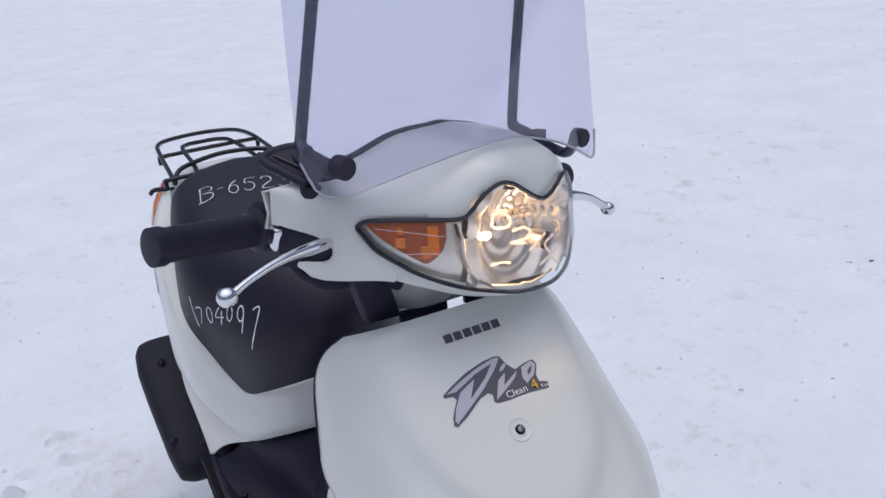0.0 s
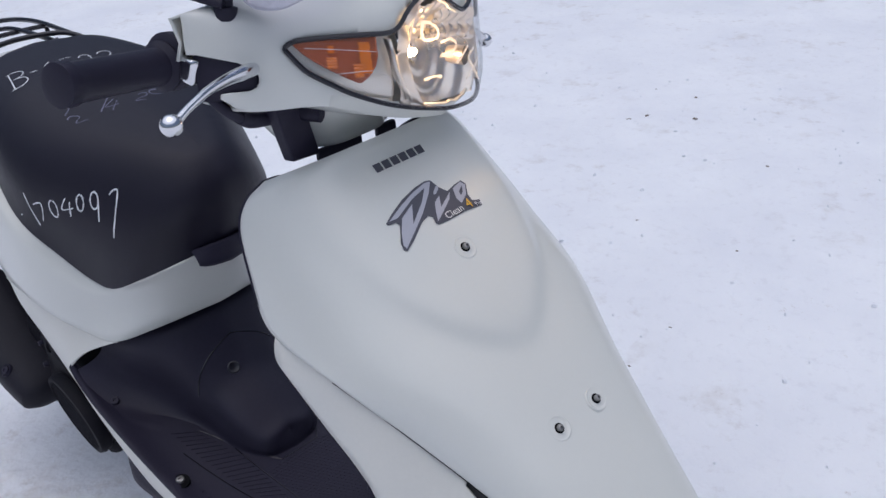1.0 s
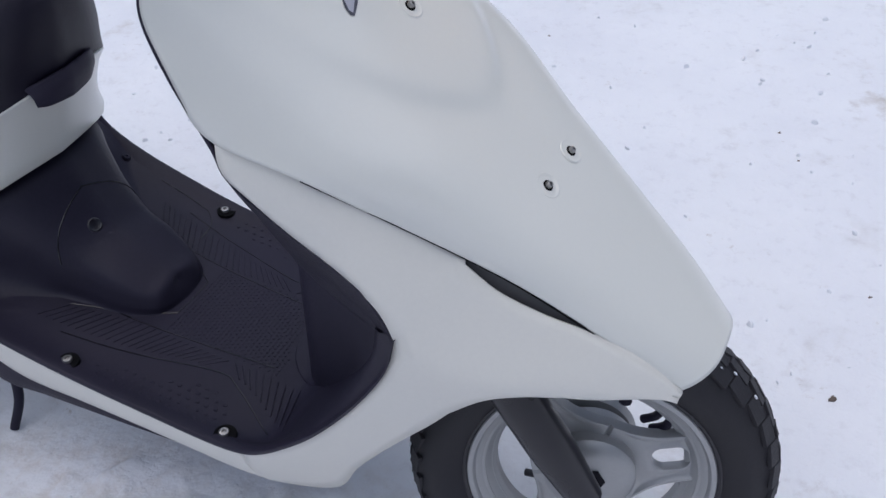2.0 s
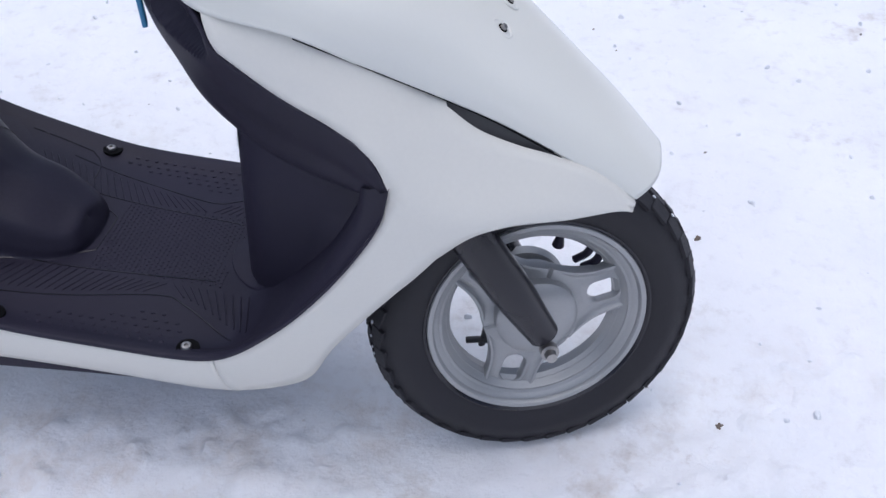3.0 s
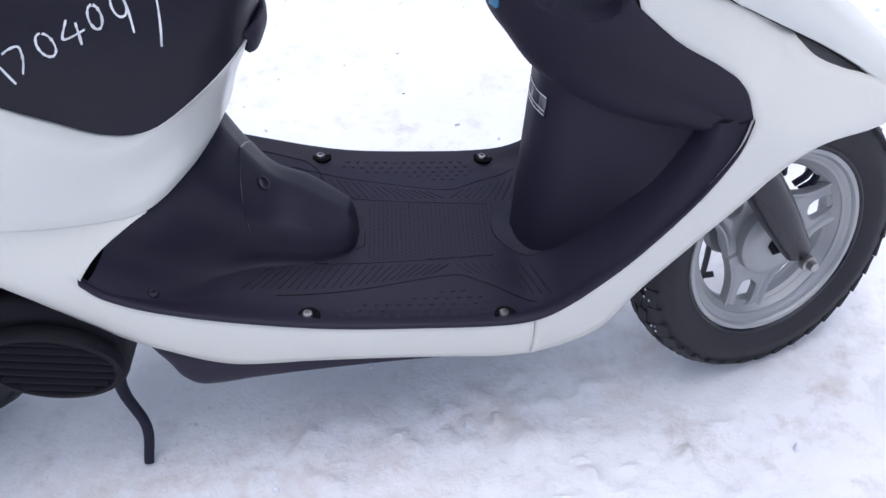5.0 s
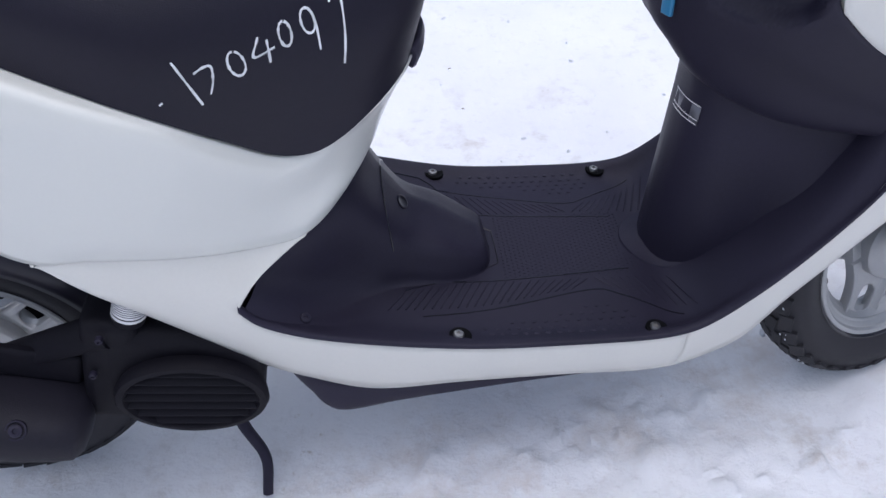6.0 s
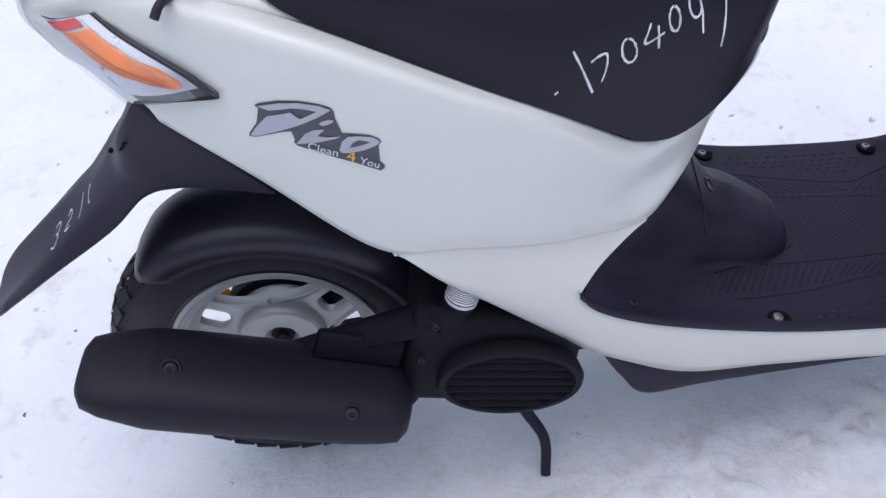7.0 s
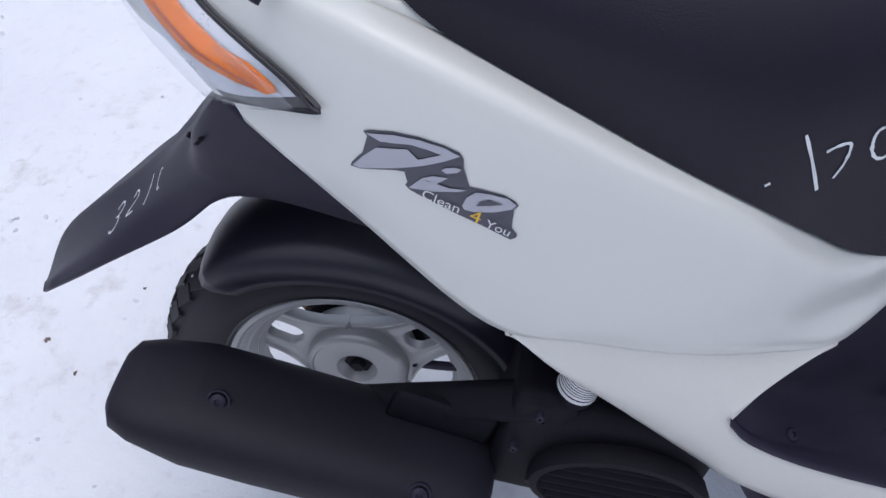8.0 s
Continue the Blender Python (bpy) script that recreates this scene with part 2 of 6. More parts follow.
def grid(bm, rows, closed=False, caps=False):
    vs = [[bm.verts.new(p) for p in r] for r in rows]
    n = len(vs[0])
    for a, b in zip(vs[:-1], vs[1:]):
        for j in range(n if closed else n - 1):
            q = (a[j], a[(j + 1) % n], b[(j + 1) % n], b[j])
            try:
                bm.faces.new(q)
            except ValueError:
                pass
    if caps:
        bm.faces.new(list(reversed(vs[0])))
        bm.faces.new(vs[-1])
    return bm


def loft(sections, across=12, along=40, bm=None):
    """A smooth sheet through sections (lists of points of equal length)."""
    bm = bm or bmesh.new()
    cols = [spline(s, across) for s in sections]
    lines = [spline([c[j] for c in cols], along) for j in range(across)]
    return grid(bm, [[lines[j][i] for j in range(across)] for i in range(along)])


def weld(bm, d=0.0004):
    bmesh.ops.remove_doubles(bm, verts=bm.verts, dist=d)
    bmesh.ops.recalc_face_normals(bm, faces=bm.faces)
    return bm


def flipped(bm):
    """The mirror image over the scooter's middle plane."""
    other = bm.copy()
    for v in other.verts:
        v.co.y = -v.co.y
    bmesh.ops.reverse_faces(other, faces=other.faces)
    return other


def both(bm):
    """Joins a half and its mirror image."""
    other = flipped(bm)
    me = bpy.data.meshes.new("half")
    other.to_mesh(me)
    other.free()
    bm.from_mesh(me)
    bpy.data.meshes.remove(me)
    return weld(bm)


def tube(points, radius, n=10, samples=None, bm=None, flat=1.0):
    """A round bar along a smooth line. radius: one number or one a point."""
    bm = bm or bmesh.new()
    samples = samples or 6 * len(points)
    line = spline(points, samples) if samples > 2 else [Vector(p) for p in points]
    radii = radius if isinstance(radius, (list, tuple)) else [radius] * 2
    rows, side = [], None
    for i, p in enumerate(line):
        d = (line[min(i + 1, len(line) - 1)] - line[max(i - 1, 0)]).normalized()
        if side is None:
            side = d.orthogonal().normalized()
        side = (side - side.dot(d) * d).normalized()
        up = d.cross(side)
        s = i / (len(line) - 1) * (len(radii) - 1)
        k = min(int(s), len(radii) - 2)
        r = radii[k] + (radii[k + 1] - radii[k]) * (s - k)
        rows.append([p + r * (math.cos(a) * side + flat * math.sin(a) * up) for a in (2 * math.pi * j / n for j in range(n))])
    return weld(grid(bm, rows, True, True), 1e-5)


def lathe(profile, n=48, m=None, bm=None, closed=False):
    """Turns (radius, y) round the y axis."""
    bm = bm or bmesh.new()
    prof = list(profile) + ([profile[0]] if closed else [])
    rows = [[Vector((r * math.cos(2 * math.pi * k / n), y, r * math.sin(2 * math.pi * k / n))) for k in range(n)] for r, y in prof]
    fresh = bmesh.new()
    grid(fresh, rows, True)
    weld(fresh, 1e-5)
    if m:
        fresh.transform(m)
    me = bpy.data.meshes.new("turned")
    fresh.to_mesh(me)
    fresh.free()
    bm.from_mesh(me)
    bpy.data.meshes.remove(me)
    return bm


def box(size, m, bm=None, bevel=0.0):
    bm = bm or bmesh.new()
    made = bmesh.ops.create_cube(bm, size=1.0, matrix=m @ Matrix.Diagonal((*size, 1)))
    if bevel:
        edges = list({e for v in made["verts"] for e in v.link_edges})
        bmesh.ops.bevel(bm, geom=edges, offset=bevel, segments=3, affect="EDGES", profile=0.6)
    return bm


def screw(at, direction, parent, name="bolt", r=0.006, mat=None, cup=True):
    """A small screw head in a round seat."""
    q = Vector(direction).to_track_quat("Y", "Z").to_matrix().to_4x4()
    m = Matrix.Translation(at) @ q
    bm = lathe([(0.0, 0.0022), (r * 0.35, 0.0018), (r * 0.4, 0.0038), (r * 0.8, 0.0035), (r, 0.002), (r, -0.003)], 16, m)
    return part(name, bm, mat or STEEL, parent)


def ground_height(x, y):
    """Trodden snow: soft swells, crusty lumps and a churned strip beside the scooter."""
    h = 0.014 * noise.noise((x * 1.3, y * 1.3, 0)) + 0.006 * noise.noise((x * 4.3, y * 4.3, 3)) + 0.0026 * noise.noise((x * 13, y * 13, 7)) + 0.0014 * noise.noise((x * 37, y * 37, 9))
    along = y + 0.20 - 0.24 * (x - 0.35) - 0.04 * noise.noise((x * 4, 2, 2))
    churn = math.exp(-(along / 0.060) ** 2) + 0.8 * math.exp(-((along + 0.14) / 0.07) ** 2) + 0.5 * math.exp(-((along + 0.30) / 0.08) ** 2)
    lump = max(0.0, noise.noise((x * 24, y * 24, 5))) ** 1.3 + 0.5 * max(0.0, noise.noise((x * 52, y * 52, 15))) ** 1.3
    foot = max(0.0, noise.noise((x * 2.3, y * 2.3, 11)) + 0.15)
    h += 0.050 * churn * lump * (0.35 + 0.65 * max(0.0, noise.noise((x * 7, y * 7, 31)) + 0.4)) + 0.022 * foot * max(0.0, noise.noise((x * 17, y * 17, 21))) ** 1.5 + 0.003 * foot * noise.noise((x * 45, y * 45, 27))
    rut = y + 0.173 - 0.215 * (x - 0.296)
    if -0.35 < x < 0.58 and abs(rut) < 0.08:
        h += 0.0065 * math.exp(-(rut / 0.024) ** 2) * (0.35 + 0.65 * max(0.0, math.sin(2 * math.pi * (x - 0.55 * rut) / 0.030))) * min(1.0, (0.58 - x) / 0.06)
    clump = math.hypot(x - 0.900, y + 0.142)
    if clump < 0.07:
        h += 0.008 * math.exp(-(clump / 0.036) ** 2) * (0.6 + 0.4 * math.sin(clump * 420 + 3 * math.atan2(y + 0.142, x - 0.9)))
    dent = noise.noise((x * 3.4, y * 3.4, 41))
    h -= 0.010 * max(0.0, dent - 0.25)
    near = min(1.0, min(math.hypot(x - 1.14, y - 0.01), math.hypot(x, y + 0.02), math.hypot(x - 0.31, abs(y) - 0.13)) / 0.25)
    return (h + 0.002) * near - 0.004


# ---- the setting ----
def build_ground():
    bm = bmesh.new()
    xs = [-400, -150, -60, -30, -16, -9, -5.5, -3.5] + [-2.6 + 0.06 * k for k in range(33)] + [-0.62 + 0.008 * k for k in range(301)] + [1.82 + 0.06 * k for k in range(25)] + [4.2, 6.5, 10, 18, 40, 120, 400]
    ys = [-400, -150, -60, -30, -16, -9, -5, -3, -2] + [-1.2 + 0.06 * k for k in range(10)] + [-0.60 + 0.008 * k for k in range(164)] + [0.75 + 0.04 * k for k in range(40)] + [2.4 + 0.12 * k for k in range(30)] + [6.5, 9, 14, 25, 60, 150, 400]
    rows = [[Vector((x, y, ground_height(x, y) if abs(x) < 9 and abs(y) < 9 else 0.0)) for x in xs] for y in ys]
    grid(bm, rows)
    ob = part("ground", bm, SNOW, None)
    tagged(ob, "trodden white snow with faint brown stains", "ground", kind="structure")


build_ground()


def scatter(name, mat, count, size, label, seed):
    """Loose crumbs on the snow, as one piece of stuff."""
    rnd = random.Random(seed)
    bm = bmesh.new()
    for _ in range(count):
        x, y = rnd.uniform(-1.6, 2.2), rnd.uniform(-0.6, 2.4)
        r = size * rnd.uniform(0.4, 1.0) ** 2
        m = Matrix.Translation((x, y, ground_height(x, y) + r * 0.2)) @ Euler((rnd.random() * 6, rnd.random() * 6, rnd.random() * 6)).to_matrix().to_4x4() @ Matrix.Diagonal((r, r * rnd.uniform(0.4, 1), r * rnd.uniform(0.3, 0.8), 1))
        bmesh.ops.create_icosphere(bm, subdivisions=1, radius=1.0, matrix=m)
    tagged(part(name, bm, mat, None), label, "debris", kind="stuff")


scatter("dirt_crumbs", DIRT, 24, 0.0036, "small brown crumbs of dirt and leaves on snow", 4)
scatter("snow_crumbs", SNOW_BITS, 700, 0.009, "loose white crumbs of snow", 9)

SCRAPS = [(-0.369, 1.352, 0.01), (-0.112, 1.873, 0.008), (-0.084, 1.927, 0.014), (-2.955, 1.791, 0.012), (-2.288, 3.206, 0.008), (-2.836, 5.317, 0.01), (-0.202, 2.17, 0.006), (-0.119, 1.869, 0.005), (-0.039, 2.164, 0.012), (0.071, 1.976, 0.012), (0.433, 1.764, 0.008), (0.326, 1.276, 0.007), (0.672, 0.93, 0.005), (0.604, 1.287, 0.007), (1.187, 1.042, 0.006), (1.238, 0.952, 0.005), (1.385, 0.378, 0.012), (1.405, 0.608, 0.006), (0.661, 0.908, 0.006), (0.672, 0.742, 0.007), (-0.432, 0.256, 0.006), (-0.546, 0.147, 0.01), (-0.474, 0.092, 0.007), (1.402, 0.014, 0.01)]


def fallen_bits(name, places, mat, label, seed):
    """Single scraps of dirt lying where they dropped."""
    rnd = random.Random(seed)
    for x, y, r in places:
        r *= 0.5
        bm = bmesh.new()
        for _ in range(3):
            m = Matrix.Translation((x + rnd.uniform(-r, r) * 0.7, y + rnd.uniform(-r, r) * 0.7, ground_height(x, y) + r * 0.12)) @ Euler((rnd.uniform(-0.3, 0.3), rnd.uniform(-0.3, 0.3), rnd.random() * 6)).to_matrix().to_4x4() @ Matrix.Diagonal((r, r * rnd.uniform(0.3, 0.7), r * rnd.uniform(0.15, 0.4), 1))
            bmesh.ops.create_icosphere(bm, subdivisions=2, radius=1.0, matrix=m)
        for v in bm.verts:
            v.co += Vector((noise.noise(v.co * 300), noise.noise(v.co * 310 + Vector((7, 0, 0))), 0)) * r * 0.25
        tagged(part(name, bm, mat, None), label, "debris", group="scraps on the snow")


fallen_bits("dirt_scrap", SCRAPS, DIRT, "dark scrap of dirt lying on snow", 3)

scooter = thing("motor_scooter", "white motor scooter with black seat standing on packed snow", "scooter")

def relax(bm, rounds=12, strength=0.5):
    """Evens out a sheet's inner points; its border stays."""
    inner_verts = [v for v in bm.verts if not v.is_boundary]
    for _ in range(rounds):
        fresh = [v.co.lerp(sum((e.other_vert(v).co for e in v.link_edges), Vector()) / len(v.link_edges), strength) for v in inner_verts]
        for v, co in zip(inner_verts, fresh):
            v.co = co
    return bm


# ---- the scooter: white front panels ----
def along_line(line, y):
    """Height of a smooth line, given as (distance, height) points, at a distance from the middle plane."""
    y = min(abs(y), line[-1][0])
    k = 0
    while k < len(line) - 2 and y > line[k + 1][0]:
        k += 1
    (a, za), (b, zb) = line[k], line[k + 1]
    slope = (zb - za) / (b - a)
    left = (zb - line[k - 1][1]) / (b - line[k - 1][0]) if k else slope
    right = (line[k + 2][1] - za) / (line[k + 2][0] - a) if k < len(line) - 2 else slope
    u, w = (y - a) / (b - a), b - a
    return (2 * u**3 - 3 * u**2 + 1) * za + (u**3 - 2 * u**2 + u) * w * left + (3 * u**2 - 2 * u**3) * zb + (u**3 - u**2) * w * right


def half_sheet(center, edge, power=2.6, n=12):
    """One cross line from the middle plane to the edge: flat in the middle, curling back at the side."""
    c, e = Vector((center[0], 0, center[1])), Vector(edge)
    out = []
    for i in range(n):
        u = i / (n - 1)
        g = u ** power
        out.append(Vector((c.x + (e.x - c.x) * g, e.y * (1 - (1 - u) ** 1.15), c.z + (e.z - c.z) * g)))
    return out


COWL = [
    ((0.9046, 0.7950), (0.8600, -0.1060, 0.7755)),
    ((0.9090, 0.7900), (0.8556, -0.1257, 0.7620)),
    ((0.9187, 0.7782), (0.8595, -0.1392, 0.7398)),
    ((0.9571, 0.7439), (0.8816, -0.1504, 0.6993)),
    ((0.9995, 0.7075), (0.9088, -0.1571, 0.6609)),
    ((1.0661, 0.6437), (0.9797, -0.1488, 0.6366)),
    ((1.1277, 0.5810), (1.0394, -0.1225, 0.5921)),
    ((1.1923, 0.5194), (1.1185, -0.0945, 0.5370)),
    ((1.2428, 0.4708), (1.1920, -0.0755, 0.4799)),
    ((1.2761, 0.4364), (1.2536, -0.0545, 0.4233)),
]
COWL_POWER = [3.4, 3.6, 3.8, 3.9, 3.9, 3.8, 3.7, 3.6, 3.2, 3.0]
half_cowl = loft([half_sheet(c, e, p) for (c, e), p in zip(COWL, COWL_POWER)], 56, 120)
for v in half_cowl.verts:
    edge_y = 0.112 * (1 - math.exp(-max(0.0, 1.076 - v.co.x) / 0.05))
    inside = 1 / (1 + math.exp((abs(v.co.y) - edge_y) / 0.0045)) / (1 + math.exp((v.co.x - 1.068) / 0.0045))
    beside = math.exp(-((v.co.x - 1.00) / 0.10) ** 2) * (1 - (abs(v.co.y) / 0.17) ** 2)
    v.co += Vector((0.66, 0, 0.75)) * 0.0095 * (inside - 1) * max(0.0, beside)
cowl = both(half_cowl)
cowl_tree = BVHTree.FromBMesh(cowl)
part("front_cowl", cowl, WHITE, scooter, "glossy white front panel", thick=0.003)

SEAM = [(0.9138, -0.1581, 0.6568), (0.9645, -0.1543, 0.6407), (1.0040, -0.1389, 0.6205), (1.0394, -0.1235, 0.5932), (1.0646, -0.1124, 0.5729), (1.0869, -0.1071, 0.5527)]
SEAM_FRONT = [(1.0869, -0.1071, 0.5527), (1.1130, -0.1010, 0.5262), (1.1480, -0.0900, 0.5035), (1.1768, -0.0795, 0.4880), (1.2092, -0.0727, 0.4678), (1.2355, -0.0642, 0.4425), (1.2536, -0.0555, 0.4202)]
RIM_TOP = [(0.9197, -0.1598, 0.6255), (0.9591, -0.1553, 0.5860), (0.9995, -0.1543, 0.5577), (1.0238, -0.1550, 0.5355), (1.0348, -0.1545, 0.5173), (1.0408, -0.1531, 0.4930)]
FLANK = [(1.0408, -0.1531, 0.4930), (1.0731, -0.1452, 0.4647), (1.1137, -0.1301, 0.4566), (1.1502, -0.1128, 0.4536), (1.1867, -0.0945, 0.4445), (1.2232, -0.0751, 0.4303), (1.2516, -0.0565, 0.4172)]
ARCH = [(1.0747, -0.1384, 0.4040), (1.1054, -0.1334, 0.4283), (1.1338, -0.1227, 0.4344), (1.1612, -0.1083, 0.4303), (1.1917, -0.0928, 0.4243), (1.2231, -0.0742, 0.4192), (1.2515, -0.0556, 0.4132)]
SILL_TOP = [(0.3534, -0.1752, 0.3794), (0.3735, -0.1750, 0.3551), (0.4241, -0.1734, 0.3268), (0.5083, -0.1703, 0.2975), (0.6036, -0.1661, 0.2723), (0.7081, -0.1647, 0.2592), (0.7843, -0.1647, 0.2531), (0.8290, -0.1641, 0.2562),
            (0.8606, -0.1632, 0.2704), (0.8953, -0.1621, 0.2967), (0.9300, -0.1609, 0.3280), (0.9679, -0.1605, 0.3706), (1.0027, -0.1600, 0.4161), (1.0304, -0.1565, 0.4596), (1.0408, -0.1531, 0.4930)]
SILL_LOW = [(0.3477, -0.1572, 0.2884), (0.3628, -0.1558, 0.2722), (0.4033, -0.1567, 0.2469), (0.4742, -0.1581, 0.2156), (0.5757, -0.1536, 0.2035), (0.6975, -0.1473, 0.1863), (0.7787, -0.1415, 0.1702), (0.8263, -0.1351, 0.1631),
            (0.8721, -0.1255, 0.1651), (0.9159, -0.1245, 0.1894), (0.9519, -0.1319, 0.2502), (0.9908, -0.1363, 0.3028), (1.0256, -0.1379, 0.3453), (1.0543, -0.1386, 0.3787), (1.0747, -0.1384, 0.4040)]


def bowed(a, b, out=0.006, n=6):
    a, b = Vector(a), Vector(b)
    return [a.lerp(b, k / n) + Vector((0, -out * math.sin(math.pi * k / n), 0)) for k in range(n + 1)]


def tucked(p):
    """The hidden lip under the front panel's edge."""
    return Vector(p) + Vector((-0.004, 0.010, 0.006))


side = loft([[tucked(a)] + bowed(a, b, 0.004) for a, b in zip(SEAM, RIM_TOP)], 8, 30)
loft([bowed(a, m, 0.004) + bowed(m, b, 0.008)[1:] for a, m, b in zip(SEAM_FRONT, FLANK, ARCH)], 13, 34, side)
loft([bowed(a, b, 0.008) for a, b in zip(SILL_TOP[7:], SILL_LOW[7:])], 7, 34, side)
lip = loft([[tucked(p), p] for p in SEAM_FRONT[3:]], 3, 12)
for bm in (flipped(side), side):
    part("front_side_panel", relax(weld(bm, 0.0012), 30), WHITE_MATT, scooter, "white front side panel with a scuffed edge", thick=0.003)
for bm in (flipped(lip), lip):
    part("panel_lip", bm, WHITE_MATT, scooter)
rear_top, rear_low = [Vector(p) for p in SILL_TOP[:8]], [Vector(p) for p in SILL_LOW[:8]]
rear_top[-1].x -= 0.0014
rear_low[-1].x -= 0.0014
sill = loft([bowed(a, b, 0.008) for a, b in zip(rear_top, rear_low)], 7, 44)
NOTCH = SILL_TOP[0]
wedge = [((0.3385, -0.1598, 0.4381), NOTCH), ((0.3659, -0.1490, 0.4320), (0.3564, -0.1742, 0.3835)), ((0.3994, -0.1383, 0.4280), (0.3799, -0.1599, 0.4067)), ((0.4299, -0.1292, 0.4300), (0.4278, -0.1301, 0.4290))]
loft([[Vector(a) + Vector((0, 0.006, 0.012))] + bowed(a, b, 0.003) for a, b in wedge], 8, 20, sill)
hip = [((0.1700, -0.1668, 0.4744), (0.1780, -0.1670, 0.4694), (0.1850, -0.1656, 0.4602)), ((0.2219, -0.1744, 0.4643), (0.2166, -0.1730, 0.4441), (0.2155, -0.1689, 0.4219)),
       ((0.2827, -0.1718, 0.4522), (0.2703, -0.1734, 0.4158), (0.2639, -0.1621, 0.3713)), ((0.3385, -0.1598, 0.4381), NOTCH, (0.3477, -0.1572, 0.2884))]
loft([[Vector(a) + Vector((0, 0.006, 0.012))] + bowed(a, m, 0.003) + bowed(m, b, 0.008)[1:] for a, m, b in hip], 14, 30, sill)
for bm in (flipped(sill), sill):
    part("lower_side_panel", relax(weld(bm, 0.0012), 14), WHITE_MATT, scooter, "white lower side panel with small scuffs", thick=0.003)

# Near-black strip laid along the cowl's edge, painting the joint's shade.
gap_line = spline([Vector(e) + Vector((-0.0014, 0.0004, -0.0024)) for _, e in COWL[5:]], 60)
for s in (-1, 1):
    part("panel_gap_shade", tube([(q.x, -s * q.y, q.z) for q in gap_line], 0.0007, 6, 60), HOLLOW, scooter, "thin near-black strip painting the shade between the panels")
vent = loft([[(1.0757, -0.1002, 0.5598), (1.0777, -0.1062, 0.5426)], [(1.1130, -0.0852, 0.5420), (1.1128, -0.0940, 0.5130)], [(1.1480, -0.0759, 0.5180), (1.1478, -0.0850, 0.4910)], [(1.1890, -0.0686, 0.4850), (1.1818, -0.0745, 0.4748)]], 5, 14)
for bm in (flipped(vent), vent):
    part("side_vent", bm, GREY, scooter, "dark grey slot in the white front", thick=0.004)

# ---- black inner shield, column and floor ----
RIM = [(0.8600, -0.1060, 0.7755), (0.8556, -0.1257, 0.7620), (0.8595, -0.1392, 0.7398), (0.8816, -0.1504, 0.6993), (0.9087, -0.1572, 0.6538), (0.9197, -0.1588, 0.6255), (0.9591, -0.1543, 0.5860), (0.9995, -0.1534, 0.5577), (1.0238, -0.1540, 0.5355), (1.0408, -0.1521, 0.4950)]
RIDGE = [(0.838, -0.050, 0.756), (0.815, -0.040, 0.712), (0.798, -0.034, 0.658), (0.800, -0.034, 0.588), (0.822, -0.046, 0.548), (0.849, -0.060, 0.512), (0.898, -0.078, 0.480), (0.943, -0.093, 0.466), (0.982, -0.105, 0.462), (1.024, -0.118, 0.461)]
inner = loft([[r, Vector(r).lerp(Vector(g), 0.5) + Vector((-0.003, -0.004, 0.002)), g, (g[0] - 0.004 * (k < 6), 0, g[2] - 0.006)] for k, (r, g) in enumerate(zip(RIM, RIDGE))], 44, 90)
for v in inner.verts:
    hollow = max(0.0, 1 - (abs(v.co.y + 0.112) / 0.042) ** 2.6 - (abs(v.co.z - 0.650) / 0.051) ** 2.6)
    deep = min(1.0, hollow * 2.2)
    v.co += Vector((0.55, 0.60, 0.10)) * 0.026 * deep * deep * (3 - 2 * deep)
part("inner_leg_shield", both(inner), BLACK, scooter, thick=0.003, offset=0)
column = loft([[(0.833, 0, z), (0.838, -0.030, z), (0.865, -0.062, z - 0.005), (0.920, -0.085, z - 0.02), (1.000, -0.110, z - 0.035)] if z > 0.4 else
               [(0.833 - (0.49 - z) * 0.13, 0, z), (0.842 - (0.49 - z) * 0.13, -0.032, z), (0.868 - (0.49 - z) * 0.10, -0.064, z), (0.915, -0.082, z), (0.985 - (0.45 - z) * 0.35, -0.105, z + 0.01)]
               for z in (0.495, 0.47, 0.38, 0.31, 0.27, 0.24)], 14, 24)
column.transform(Matrix.Translation((0.0, 0, 0.004)))
column = both(column)
column.transform(Matrix.Translation((0.015, 0.005, 0)))
part("steering_column_cover", column, BLACK, scooter)
def floor_z(x):
    return 0.2505 + 0.186 * (0.796 - x) + 1.3 * max(0.0, x - 0.81) ** 2


FLOOR = []
for a in SILL_TOP:
    x = a[0]
    inner_x = x if x < 0.84 else 0.84 + (x - 0.84) * 0.85
    z0 = floor_z(x) if x < 0.84 else a[2] - 0.012
    FLOOR.append([(x, a[1] - 0.0032, a[2] - 0.0015), (x, a[1] - 0.0014, a[2] + 0.0030), (x, a[1] + 0.008, a[2] + 0.0020), (inner_x, -0.135, min(z0, a[2] - 0.004)), (inner_x, -0.075, min(z0, a[2])), (inner_x, 0, min(z0, a[2]))])
floor = loft(FLOOR, 16, 60)
floor = both(floor)
floor_tree = BVHTree.FromBMesh(floor)
part("floor_board", floor, BLACK, scooter, "black ribbed plastic floor")

def floor_at(x, y):
    """Height of the floor board."""
    at = floor_tree.ray_cast(Vector((x, y, 0.8)), Vector((0, 0, -1)))[0]
    return at.z if at else floor_z(x)


